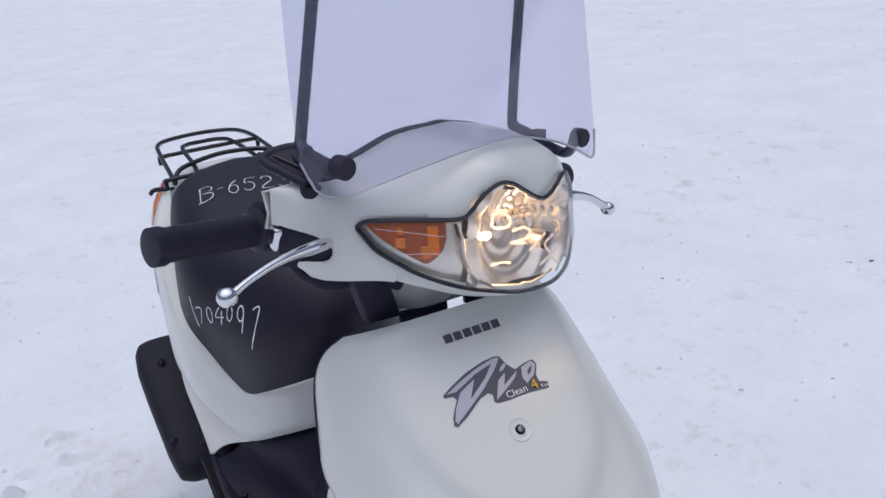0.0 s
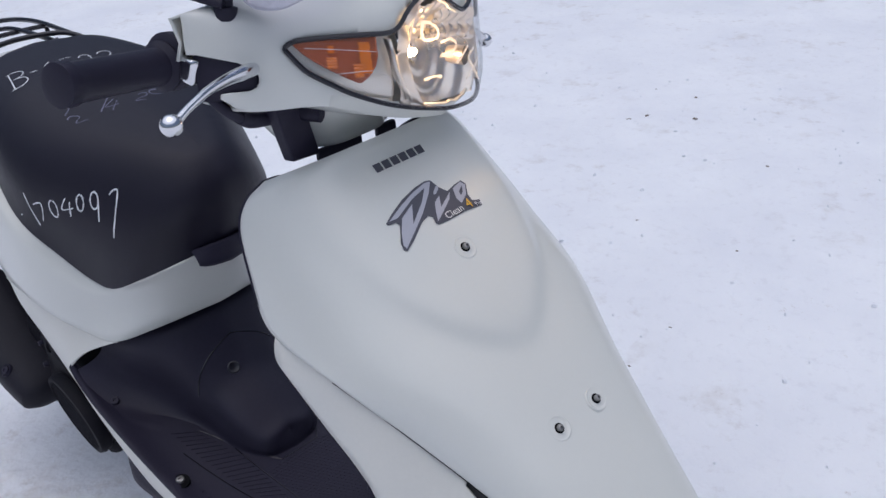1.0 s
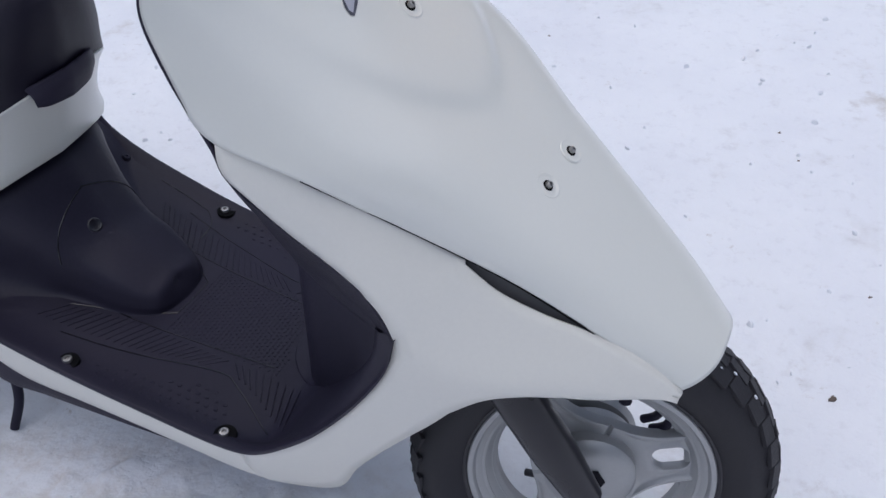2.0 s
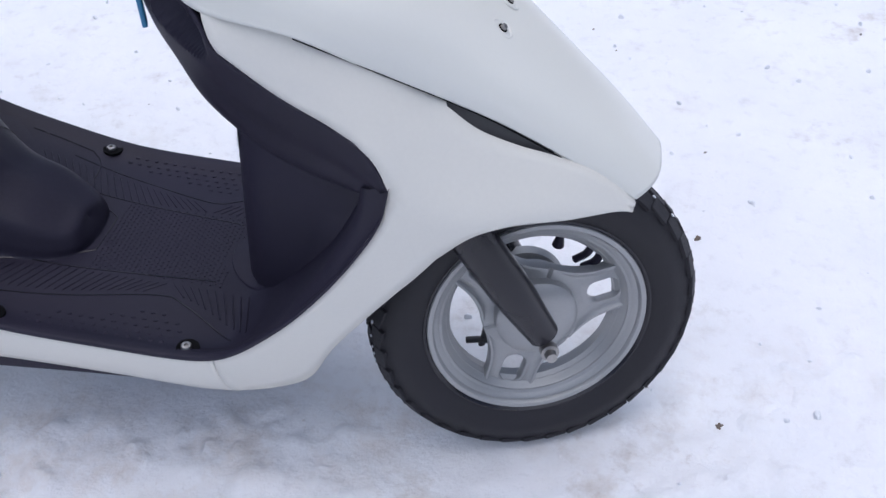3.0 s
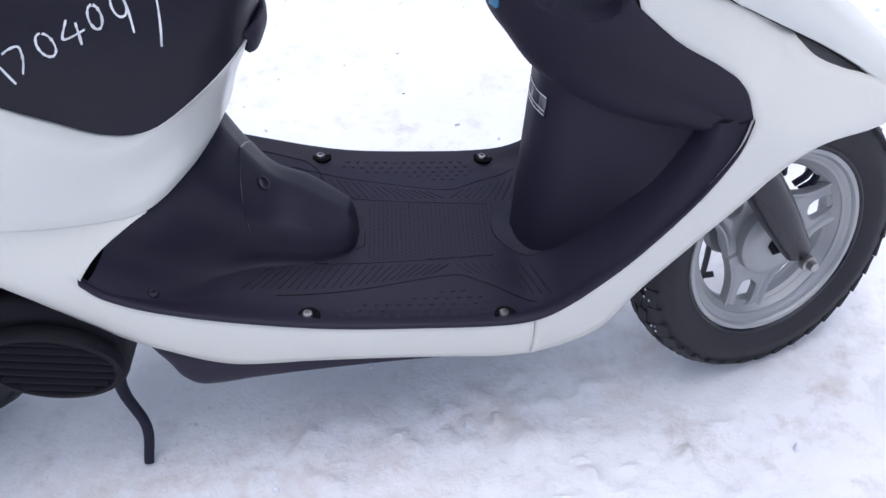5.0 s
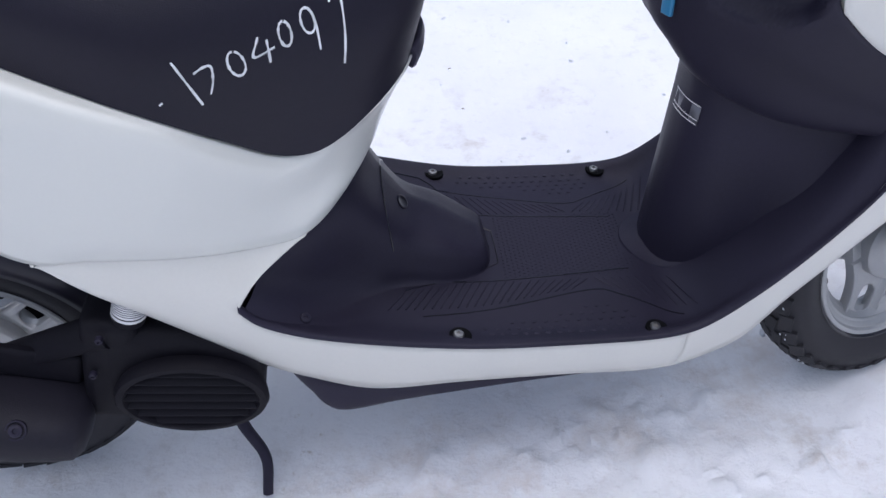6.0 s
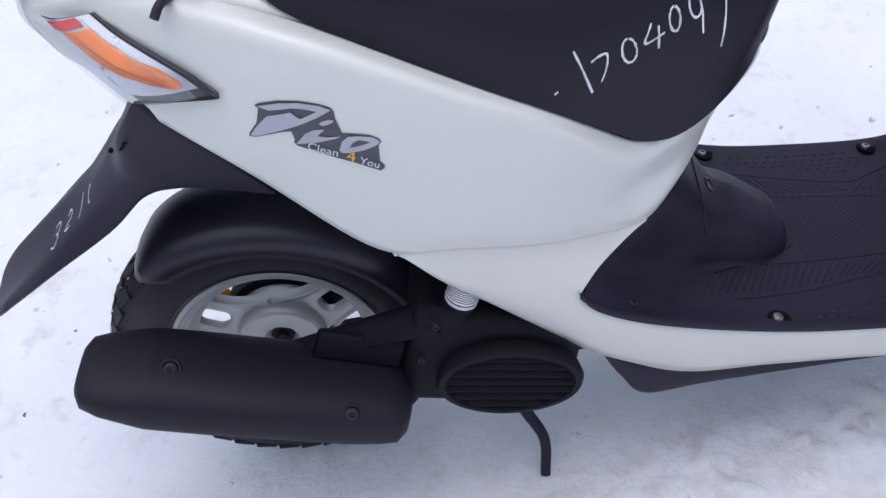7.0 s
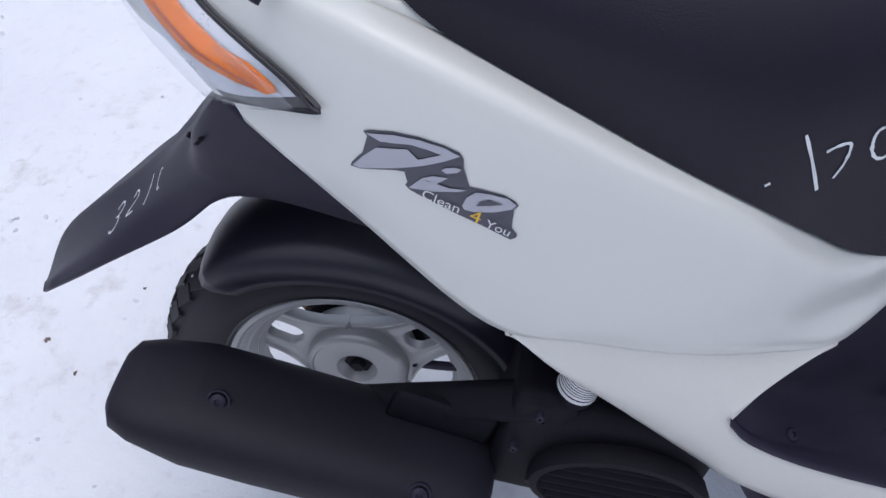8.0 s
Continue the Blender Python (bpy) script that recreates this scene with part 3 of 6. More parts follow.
foot = grid(bmesh.new(), [[Vector((x, y, floor_at(x, y) + up)) for x, y in ((0.869 + (0.068 + k) * math.cos(a), 0.005 + (0.056 + k * 0.8) * math.sin(a)) for a in (math.pi * (0.5 + j / 24) for j in range(25)))] for k, up in ((-0.020, 0.010), (-0.006, 0.0045), (0.003, 0.003), (0.007, 0.0022), (0.009, -0.001))])
part("column_foot", foot, BLACK, scooter)
HUMP = [
    [(0.358, -0.170, 0.374), (0.366, -0.156, 0.380), (0.376, -0.138, 0.394), (0.392, -0.116, 0.430), (0.385, 0, 0.440)],
    [(0.396, -0.168, 0.339), (0.408, -0.142, 0.338), (0.420, -0.112, 0.350), (0.436, -0.104, 0.428), (0.440, 0, 0.446)],
    [(0.440, -0.158, None), (0.454, -0.114, None), (0.464, -0.088, 0.334), (0.472, -0.079, 0.422), (0.486, 0, 0.446)],
    [(0.490, -0.122, None), (0.499, -0.086, None), (0.504, -0.077, 0.324), (0.504, -0.060, 0.381), (0.509, 0, 0.407)],
    [(0.528, -0.094, None), (0.532, -0.075, None), (0.534, -0.068, 0.312), (0.531, -0.054, 0.346), (0.536, 0, 0.364)],
    [(0.574, -0.072, None), (0.574, -0.066, None), (0.573, -0.062, 0.298), (0.570, -0.050, 0.326), (0.567, 0, 0.342)],
    [(0.608, -0.056, None), (0.606, -0.051, None), (0.605, -0.050, 0.286), (0.602, -0.041, 0.305), (0.599, 0, 0.317)],
    [(0.624, -0.035, None), (0.622, -0.032, None), (0.622, -0.034, 0.280), (0.619, -0.027, 0.297), (0.616, 0, 0.304)],
    [(0.629, 0, None), (0.627, 0, None), (0.625, 0, 0.277), (0.621, 0, 0.288), (0.618, 0, 0.293)]]
HUMP = [[(x, y, z if z else floor_at(x, y) + (-0.0008 if k == 0 else 0.0012)) for k, (x, y, z) in enumerate(row)] for row in HUMP]
hump = loft(HUMP, 20, 70)
hump = both(hump)
hump_tree = BVHTree.FromBMesh(hump)
part("seat_post_cover", hump, BLACK, scooter)

# ---- white rear body ----
BODY = [
    ((-0.1060, -0.0440, 0.7200), (-0.1010, -0.0690, 0.6940), (-0.0750, -0.0700, 0.6525)),
    ((0.0162, -0.0990, 0.7270), (0.0140, -0.1235, 0.6915), (-0.0250, -0.1050, 0.6185)),
    ((0.1347, -0.1262, 0.6945), (0.1258, -0.1690, 0.6435), (0.0680, -0.1485, 0.5595)),
    ((0.2656, -0.1585, 0.6345), (0.2479, -0.1852, 0.5676), (0.1640, -0.1708, 0.4744)),
    ((0.3345, -0.1656, 0.5989), (0.3188, -0.1825, 0.5271), (0.2371, -0.1747, 0.4633)),
    ((0.3809, -0.1477, 0.5595), (0.3694, -0.1626, 0.4968), (0.3132, -0.1649, 0.4462)),
    ((0.4173, -0.1311, 0.5292), (0.4068, -0.1420, 0.4816), (0.3791, -0.1454, 0.4320)),
    ((0.4538, -0.1205, 0.5221), (0.4454, -0.1192, 0.4786), (0.4309, -0.1292, 0.4310)),
    ((0.5006, -0.1060, 0.5403), (0.4841, -0.0930, 0.4918), (0.4716, -0.0890, 0.4472)),
    ((0.5464, -0.0660, 0.5636), (0.5166, -0.0530, 0.5070), (0.4930, -0.0422, 0.4564)),
    ((0.5658, 0.0000, 0.5737), (0.5278, 0.0000, 0.5130), (0.5012, 0.0000, 0.4584)),
]
SHOULDER = {1: (0.0155, -0.1150, 0.7180), 2: (0.1335, -0.1580, 0.6890), 3: (0.2615, -0.1795, 0.6245), 4: (0.3310, -0.1795, 0.5850)}


def shoulder(k, a, b):
    """Where the panel turns from the shelf beside the seat to its upright side."""
    if k in SHOULDER:
        return Vector(SHOULDER[k])
    p = Vector(a).lerp(Vector(b), 0.30)
    p.y = a[1] + 0.82 * (b[1] - a[1]) - 0.002 * min(1.0, abs(a[1]) / 0.05)
    return p


rear = loft([[a, shoulder(k, a, b), b, Vector(b).lerp(Vector(c), 0.55) + Vector((0, -0.004 * min(1.0, abs(a[1]) / 0.05), -0.004)), c] for k, (a, b, c) in enumerate(BODY)], 30, 84)
rear = both(rear)
rear_tree = BVHTree.FromBMesh(rear)
part("rear_body_cowl", rear, WHITE, scooter, "white rear body panel", thick=0.003)

tail_top = both(loft([[(-0.1200, 0.0000, 0.7170), (-0.1180, -0.0240, 0.7175), (-0.1060, -0.0440, 0.7200)], [(-0.0503, 0.0000, 0.7300), (-0.0503, -0.0450, 0.7295), (-0.0450, -0.0740, 0.7250)], [(0.0307, 0.0000, 0.7380), (0.0260, -0.0600, 0.7360), (0.0162, -0.0990, 0.7270)], [(0.1322, 0.0000, 0.7250), (0.1322, -0.0800, 0.7160), (0.1347, -0.1262, 0.6945)], [(0.2200, 0.0000, 0.6850), (0.2200, -0.0800, 0.6780), (0.2050, -0.1400, 0.6590)]], 10, 20))
part("tail_cover", tail_top, WHITE, scooter, thick=0.003)
tail_back = both(loft([[(-0.1200, 0.0000, 0.7170), (-0.1180, -0.0240, 0.7175), (-0.1060, -0.0440, 0.7200)], [(-0.1260, 0.0000, 0.6900), (-0.1240, -0.0350, 0.6900), (-0.1010, -0.0690, 0.6940)], [(-0.0950, 0.0000, 0.6500), (-0.0930, -0.0400, 0.6500), (-0.0750, -0.0700, 0.6525)]], 10, 12))
part("tail_back", tail_back, WHITE, scooter, thick=0.003)

# ---- seat ----
SEAT = [
    ((0.0794, 0.0000, 0.7376), (0.0775, 0.0000, 0.7537), (0.0897, 0.0000, 0.7668), (0.1070, 0.0000, 0.7698)),
    ((0.0855, -0.0560, 0.7355), (0.0846, -0.0530, 0.7517), (0.0958, -0.0380, 0.7650), (0.1100, 0.0000, 0.7698)),
    ((0.1017, -0.0980, 0.7200), (0.1035, -0.0930, 0.7440), (0.1141, -0.0600, 0.7650), (0.1222, 0.0000, 0.7719)),
    ((0.1382, -0.1300, 0.6960), (0.1394, -0.1210, 0.7380), (0.1405, -0.0790, 0.7660), (0.1405, 0.0000, 0.7729)),
    ((0.2657, -0.1612, 0.6355), (0.2620, -0.1500, 0.7070), (0.2542, -0.0974, 0.7578), (0.2492, 0.0000, 0.7669)),
    ((0.3345, -0.1683, 0.6000), (0.3451, -0.1560, 0.6738), (0.3435, -0.1029, 0.7345), (0.3354, 0.0000, 0.7517)),
    ((0.3830, -0.1505, 0.5605), (0.4110, -0.1409, 0.6486), (0.4114, -0.0946, 0.7173), (0.4065, 0.0000, 0.7376)),
    ((0.4204, -0.1339, 0.5302), (0.4616, -0.1244, 0.6283), (0.4621, -0.0797, 0.7072), (0.4572, 0.0000, 0.7275)),
    ((0.4579, -0.1233, 0.5231), (0.5073, -0.1057, 0.6182), (0.5027, -0.0636, 0.6992), (0.4927, 0.0000, 0.7184)),
    ((0.5007, -0.1067, 0.5413), (0.5480, -0.0782, 0.6284), (0.5382, -0.0438, 0.6931), (0.5160, 0.0000, 0.7123)),
    ((0.5445, -0.0659, 0.5646), (0.5745, -0.0414, 0.6436), (0.5565, -0.0219, 0.6911), (0.5271, 0.0000, 0.7083)),
    ((0.5629, 0.0000, 0.5748), (0.5826, 0.0000, 0.6486), (0.5616, 0.0000, 0.6901), (0.5312, 0.0000, 0.7073)),
]
seat = both(loft(SEAT, 16, 56))
seat_tree = BVHTree.FromBMesh(seat)
part("seat", seat, VINYL, scooter, "black vinyl seat with chalk marks")
part("seat_lip", both(loft([[(0.5480, -0.0460, 0.5770), (0.5530, -0.0430, 0.5670), (0.5490, -0.0390, 0.5550)], [(0.5590, -0.0300, 0.5800), (0.5610, -0.0280, 0.5680), (0.5540, -0.0260, 0.5510)], [(0.5640, 0.0000, 0.5809), (0.5650, 0.0000, 0.5680), (0.5560, 0.0000, 0.5480)]], 8, 14)), BLACK, scooter, thick=0.006)

# ---- tail ----
fender = loft([
    [(-0.0300, 0.0, 0.6000), (-0.0300, -0.055, 0.6080), (-0.0190, -0.110, 0.6270), (0.0712, -0.115, 0.5117)],
    [(-0.0850, 0.0, 0.5560), (-0.0785, -0.050, 0.5630), (-0.0560, -0.099, 0.5810), (0.0069, -0.095, 0.5131)],
    [(-0.1020, 0.0, 0.5365), (-0.0950, -0.042, 0.5390), (-0.0690, -0.090, 0.5500), (-0.0297, -0.090, 0.5158)],
    [(-0.1200, 0.0, 0.5144), (-0.1120, -0.040, 0.5235), (-0.0860, -0.079, 0.5235), (-0.0650, -0.088, 0.5085)],
    [(-0.1971, 0.0, 0.4528), (-0.1624, -0.035, 0.4698), (-0.1276, -0.07, 0.4869), (-0.117, -0.088, 0.4697)],
    [(-0.2873, 0.0, 0.3837), (-0.2423, -0.035, 0.4101), (-0.1973, -0.07, 0.4365), (-0.208, -0.086, 0.4164)],
    [(-0.3477, 0.0, 0.296), (-0.3211, -0.03, 0.3283), (-0.2945, -0.06, 0.3606), (-0.2919, -0.07, 0.3586)]], 16, 40)
fender = both(fender)
fender_tree = BVHTree.FromBMesh(fender)
part("rear_fender", fender, BLACK, scooter, "black plastic rear mudguard with chalk marks", thick=0.004)
# The guard is uncut: dark pieces paint the shade of its slot and hole.
part("fender_slot_shade", tube([(-0.0540, -0.1020, 0.5840), (-0.0620, -0.0960, 0.5740)], 0.0030, 8, 10, flat=0.5), ENGINE, scooter)
part("fender_hole_shade", lathe([(0.0, -0.0022), (0.0026, -0.0022), (0.0026, 0.003), (0.0, 0.003)], 14, Matrix.Translation((-0.0960, -0.0430, 0.5395)) @ Vector((-0.7, -0.25, 0.65)).to_track_quat("Y", "Z").to_matrix().to_4x4()), ENGINE, scooter)


# ---- wheels ----
def tyre_mesh(radius, rim, width):
    w = width / 2
    prof = [(rim, -w * 0.62), (rim + 0.008, -w * 0.80), (rim + 0.030, -w), (radius - 0.030, -w * 0.98), (radius - 0.012, -w * 0.80), (radius - 0.003, -w * 0.45), (radius, 0)]
    prof += [(r, -y) for r, y in reversed(prof[:-1])]
    return lathe(prof, 72)


def wheel(name, radius, rim, width, turn_spokes, parent_matrix, label, hub, nut_at, inset):
    root = new(name)
    root.parent = scooter
    tagged(root, label)
    root.matrix_local = parent_matrix
    part("tyre", tyre_mesh(radius - 0.0024, rim, width - 0.002), RUBBER, root, "black tyre with block tread and packed snow")
    w = width / 2
    half = [(rim + 0.004, 0.72), (rim + 0.0025, 0.765), (rim - 0.0025, 0.76), (rim - 0.005, 0.70), (rim - 0.006, 0.57), (rim - 0.013, 0.545), (rim - 0.0155, 0.50), (rim - 0.0165, 0.30), (rim - 0.0225, 0.27), (rim - 0.0240, 0.12)]
    inner_side = [(rim - 0.001, 0.72), (rim - 0.014, 0.52), (rim - 0.019, 0.34), (rim - 0.027, 0.15)]
    prof = [(r, -w * f) for r, f in half] + [(r, w * f) for r, f in reversed(half)] + [(r, w * f) for r, f in inner_side] + [(r, -w * f) for r, f in reversed(inner_side)]
    part("tyre_bead", lathe([(rim + 0.0035, -w * 0.735), (rim + 0.0065, -w * 0.80), (rim + 0.0085, -w * 0.80)], 72), BLACK_GLOSS, root)
    part("rim", lathe(prof, 72, closed=True), SILVER, root, "silver painted cast rim")
    part("axle_nut", lathe([(0.0, nut_at - 0.008), (0.007, nut_at - 0.008), (0.009, nut_at - 0.005), (0.009, nut_at - 0.001), (0.016, nut_at - 0.0005), (0.016, nut_at + 0.002)], 6), ENGINE, root, "dark axle nut")
    part("hub", lathe(hub, 56), SILVER, root)
    for k in range(3):
        a0 = turn_spokes + k * 2 * math.pi / 3
        bm = spoke_mesh(rim)
        bm.transform(Matrix.Translation((0, inset, 0)) @ Matrix.Rotation(-a0, 4, "Y"))
        part("spoke", bm, SILVER, root, bevel=0.0012)
    return root


def spoke_mesh(rim):
    """A third of the cast wheel: a spoke that flares into its neighbours at the hub, with a raised edge and an oval slot."""
    outer = rim - 0.020
    side = []
    for k in range(25):
        x = 0.0320 + (outer - 0.0320) * k / 24
        side.append((x, 0.0325 + 0.0230 * (max(0.0, 0.094 - x) / 0.062) ** 2.2))
    tip = math.atan2(side[-1][1], side[-1][0])
    reach = math.hypot(*side[-1])
    edge = [(0.030 * math.cos(radians(a)), 0.030 * math.sin(radians(a))) for a in range(0, 60, 6)] + [(0.0175, 0.030), (0.025, 0.0433)] + side + [(reach * math.cos(tip * (1 - k / 8)), reach * math.sin(tip * (1 - k / 8))) for k in range(1, 9)]
    middle = 0.0865
    edge = sorted((math.atan2(z, x - middle) % (2 * math.pi), math.hypot(x - middle, z)) for x, z in edge + [(x, -z) for x, z in edge if z > 1e-6])
    angles = [a for a, _ in edge]
    n = 96

    def point(k, f, y):
        a = 2 * math.pi * k / n
        c, s = math.cos(a), math.sin(a)
        r = float(np.interp(a, [angles[-1] - 2 * math.pi] + angles + [angles[0] + 2 * math.pi], [edge[-1][1]] + [d for _, d in edge] + [edge[0][1]]))
        far = Vector((middle + r * c, 0, r * s))
        near = Vector((middle + 0.0075 * (1 if c > 0.02 else -1 if c < -0.02 else 0) + 0.0125 * c, 0, 0.0138 * s))
        return far.lerp(near, f) + Vector((0, y, 0))

    bm = bmesh.new()
    rows = [[point(k, f, y) for k in range(n)] for f, y in ((0, -0.001), (0, -0.0115), (0.06, -0.0150), (0.20, -0.0150), (0.36, -0.0115), (0.62, -0.0105), (0.80, -0.0125), (0.93, -0.0125), (1, -0.0105), (1, -0.001))]
    grid(bm, rows + [rows[0]], True)
    return weld(bm, 1e-5)


STEER = Matrix.Translation((1.132, 0, 0.189)) @ Matrix.Rotation(radians(21), 4, Vector((-math.sin(radians(28)), 0, math.cos(radians(28))))) @ Matrix.Translation((-1.115, 0, -0.184))
FRONT_AXLE = Matrix.Translation((1.152, 0.015, 0.1915)) @ Matrix.Rotation(radians(22), 4, Vector((-math.sin(radians(28)), 0, math.cos(radians(28)))))
wheel("front_wheel", 0.1985, 0.128, 0.086, radians(12), FRONT_AXLE, "silver three-spoke front wheel turned aside", [(0.0, -0.036), (0.012, -0.036), (0.014, -0.034), (0.018, -0.0325), (0.030, -0.0335), (0.044, -0.031), (0.049, -0.026), (0.050, 0.026), (0.0, 0.030)], -0.036, 0.0)
wheel("rear_wheel", 0.2085, 0.1310, 0.086, radians(32), Matrix.Translation((0.0, -0.020, 0.2190)), "silver three-spoke rear wheel", [(0.0, 0.002), (0.012, 0.002), (0.018, -0.005), (0.0225, -0.0115), (0.028, -0.0125), (0.043, -0.0135), (0.047, -0.0128), (0.0485, -0.0145), (0.053, -0.0125), (0.0555, -0.008), (0.056, 0.004), (0.060, 0.006), (0.061, 0.026), (0.0, 0.030)], -0.002, 0.012)


def steered(name, bm, mat, parent, label="", **more):
    bm.transform(STEER)
    return part(name, bm, mat, parent, label, **more)


# ---- fork ----
for s in (-1, 1):
    leg = tube([(1.025, s * 0.066, 0.400), (1.135, s * 0.066, 0.203)], [0.021, 0.024, 0.024, 0.018], 18, 12)
    steered("fork_leg", leg, BLACK_GLOSS, scooter, "dark grey fork leg")
    nut = lathe([(0.0, -0.018), (0.006, -0.018), (0.007, -0.010), (0.0105, -0.009), (0.0105, 0.0)], 12, Matrix.Translation((1.137, s * 0.080, 0.193)) @ Matrix.Scale(-s, 4, (0, 1, 0)))
    steered("axle_nut", nut, STEEL, scooter)

# ---- handlebar ----
LAMP_LOW = [(0.0, 0.8165), (0.026, 0.817), (0.048, 0.820), (0.066, 0.823), (0.083, 0.827), (0.099, 0.833), (0.113, 0.840), (0.124, 0.848), (0.134, 0.856), (0.140, 0.865), (0.1445, 0.875)]
LAMP_TOP = [(0.0, 0.899), (0.011, 0.902), (0.024, 0.909), (0.034, 0.9145), (0.046, 0.916), (0.057, 0.910), (0.066, 0.901), (0.074, 0.890), (0.081, 0.886), (0.098, 0.885), (0.118, 0.884), (0.135, 0.882), (0.142, 0.880), (0.1445, 0.875)]


def lens_x(y, z):
    return 0.952 - 0.090 * (abs(y) / 0.146) ** 2.0 - 0.14 * max(0, z - 0.85) - 0.2 * max(0, 0.835 - z)


def cover_section(y):
    """A closed line round the handlebar cowl at one place across it: front, rounded top, dashboard, back."""
    z0 = along_line([(0.0, 0.804), (0.06, 0.811), (0.10, 0.822), (0.125, 0.829), (0.16, 0.826), (0.19, 0.830)], y)
    z1 = along_line([(0.0, 0.953), (0.06, 0.945), (0.10, 0.928), (0.145, 0.912), (0.19, 0.901)], y)
    zt = along_line([(0.0, 0.908), (0.045, 0.919), (0.075, 0.890), (0.147, 0.880), (0.19, 0.880)], y)
    back = 0.775 + 0.017 * (abs(y) / 0.187) ** 4
    out = [Vector((lens_x(y, z0 + (zt - z0) * k / 44) - 0.003 - 0.016 * max(0, 1 - k / 8) * (abs(y) < 0.12), y, z0 + (zt - z0) * k / 44)) for k in range(45)]
    xf, xt = out[-1].x, 0.828 - 0.030 * (abs(y) / 0.18) ** 2
    for k in range(1, 9):
        a = math.pi / 2 * k / 8
        out.append(Vector((xt + (xf - xt) * math.cos(a), y, zt + (z1 - zt) * math.sin(a))))
    out.append(Vector((xt - 0.012, y, z1 - 0.004)))
    out.append(Vector((back, y, z1 - 0.022)))
    out.append(Vector((back - 0.004, y, (z0 + z1) / 2)))
    out.append(Vector((back + 0.010, y, z0 + 0.006)))
    out.append(Vector(((back + out[0].x) / 2, y, z0 - 0.002)))
    return out


SLOT = [(0.215, 0.872), (0.183, 0.871), (0.166, 0.865), (0.160, 0.861), (0.157, 0.854), (0.158, 0.846), (0.162, 0.8425), (0.174, 0.841), (0.1755, 0.837), (0.168, 0.829), (0.163, 0.8265), (0.155, 0.80), (0.215, 0.80)]


def in_slot(y, z):
    """True where the lever's opening is cut from the cowl's end."""
    y, odd = abs(y), False
    for (a, za), (c, zc) in zip(SLOT, SLOT[1:] + SLOT[:1]):
        if (za > z) != (zc > z) and y < a + (z - za) / (zc - za) * (c - a):
            odd = not odd
    return odd


cover = grid(bmesh.new(), [cover_section(-0.187 + 0.374 * k / 250) for k in range(251)], True)
opening = []
for f in cover.faces:
    p = f.calc_center_median()
    if in_slot(p.y, p.z) or (p.x > 0.845 and abs(p.y) < 0.144 and along_line(LAMP_LOW, p.y) + 0.002 < p.z < along_line(LAMP_TOP, p.y) - 0.002):
        opening.append(f)
bmesh.ops.delete(cover, geom=opening, context="FACES")
weld(cover)
SLOT_EDGE = [Vector((a, c)) for a, c in SLOT[:11]]
for v in cover.verts:
    if v.is_boundary and 0.15 < abs(v.co.y) < 0.186:
        p = Vector((abs(v.co.y), v.co.z))
        best = None
        for a, c in zip(SLOT_EDGE[:-1], SLOT_EDGE[1:]):
            u = max(0.0, min(1.0, (p - a).dot(c - a) / (c - a).length_squared))
            g = a.lerp(c, u)
            if best is None or (g - p).length < (best - p).length:
                best = g
        if (best - p).length < 0.004:
            v.co.y, v.co.z = math.copysign(best.x, v.co.y), best.y
steered("handlebar_cover", cover, WHITE, scooter, "glossy white handlebar cowl", thick=0.0025)
crest = [max(cover_section(-0.135 + 0.27 * k / 30), key=lambda q: q.z) for k in range(31)]
steered("dashboard_rim", tube([q + Vector((-0.014, 0, -0.0050)) for q in crest], 0.0050, 10, 60), BLACK, scooter, "dark rim of the dashboard")
for s in (-1, 1):
    # Black sheet added behind the slot in place of its inner shade.
    hollow = grid(bmesh.new(), [[Vector((lens_x(y, z) - 0.013, s * y, z)) for z in (0.834, 0.845, 0.856, 0.867, 0.876)] for y in (0.148, 0.156, 0.164, 0.172, 0.180)])
    steered("lever_recess_plate", hollow, BLACK, scooter, "black plate standing in for shade inside the lever opening", thick=0.004, offset=0)


def lamp_sheet(y0, y1, out, n=24, m=10, shrink=0.0):
    bm = bmesh.new()
    rows = []
    for i in range(n):
        y = y0 + (y1 - y0) * i / (n - 1)

        lo, hi = along_line(LAMP_LOW, y) + shrink, along_line(LAMP_TOP, y) - shrink
        rows.append([Vector((lens_x(y, lo + (hi - lo) * j / (m - 1)) + out, y, lo + (hi - lo) * j / (m - 1))) for j in range(m)])
    return grid(bm, rows)


headlamp = new("headlamp")
headlamp.parent = scooter
tagged(headlamp, "lit headlamp with amber side indicators")
steered("lens", weld(lamp_sheet(-0.1443, 0.1443, 0.003, 60, 12)), CLEAR, headlamp, "clear plastic lens with chalk marks")


def dish(y, z):
    """Depth of the headlamp's mirror behind the lens."""
    d = ((y / 0.064) ** 2 + ((z - 0.864) / 0.062) ** 2) ** 0.5
    return -0.048 * max(0.0, 1 - d ** 2.2)


mirror = lamp_sheet(-0.072, 0.072, 0.0, 110, 60)
for v in mirror.verts:
    turn_at = math.atan2(v.co.z - 0.862, v.co.y + 0.004)
    out_at = math.hypot(v.co.z - 0.862, v.co.y)
    flute = 0.0030 * abs(math.sin(turn_at * 9 + out_at * 60)) * min(1.0, out_at / 0.02) if v.co.z > 0.868 else 0.0012 * math.sin(out_at * 420)
    if v.co.y > 0.0 and v.co.z > 0.868:
        flute += 0.0014 * math.sin(v.co.y * 900 + 1.2 * math.sin(v.co.z * 500))
    v.co.x += dish(v.co.y, v.co.z) - 0.006 + flute
steered("reflector", mirror, REFLECTOR, headlamp, "stepped mirror bowl")
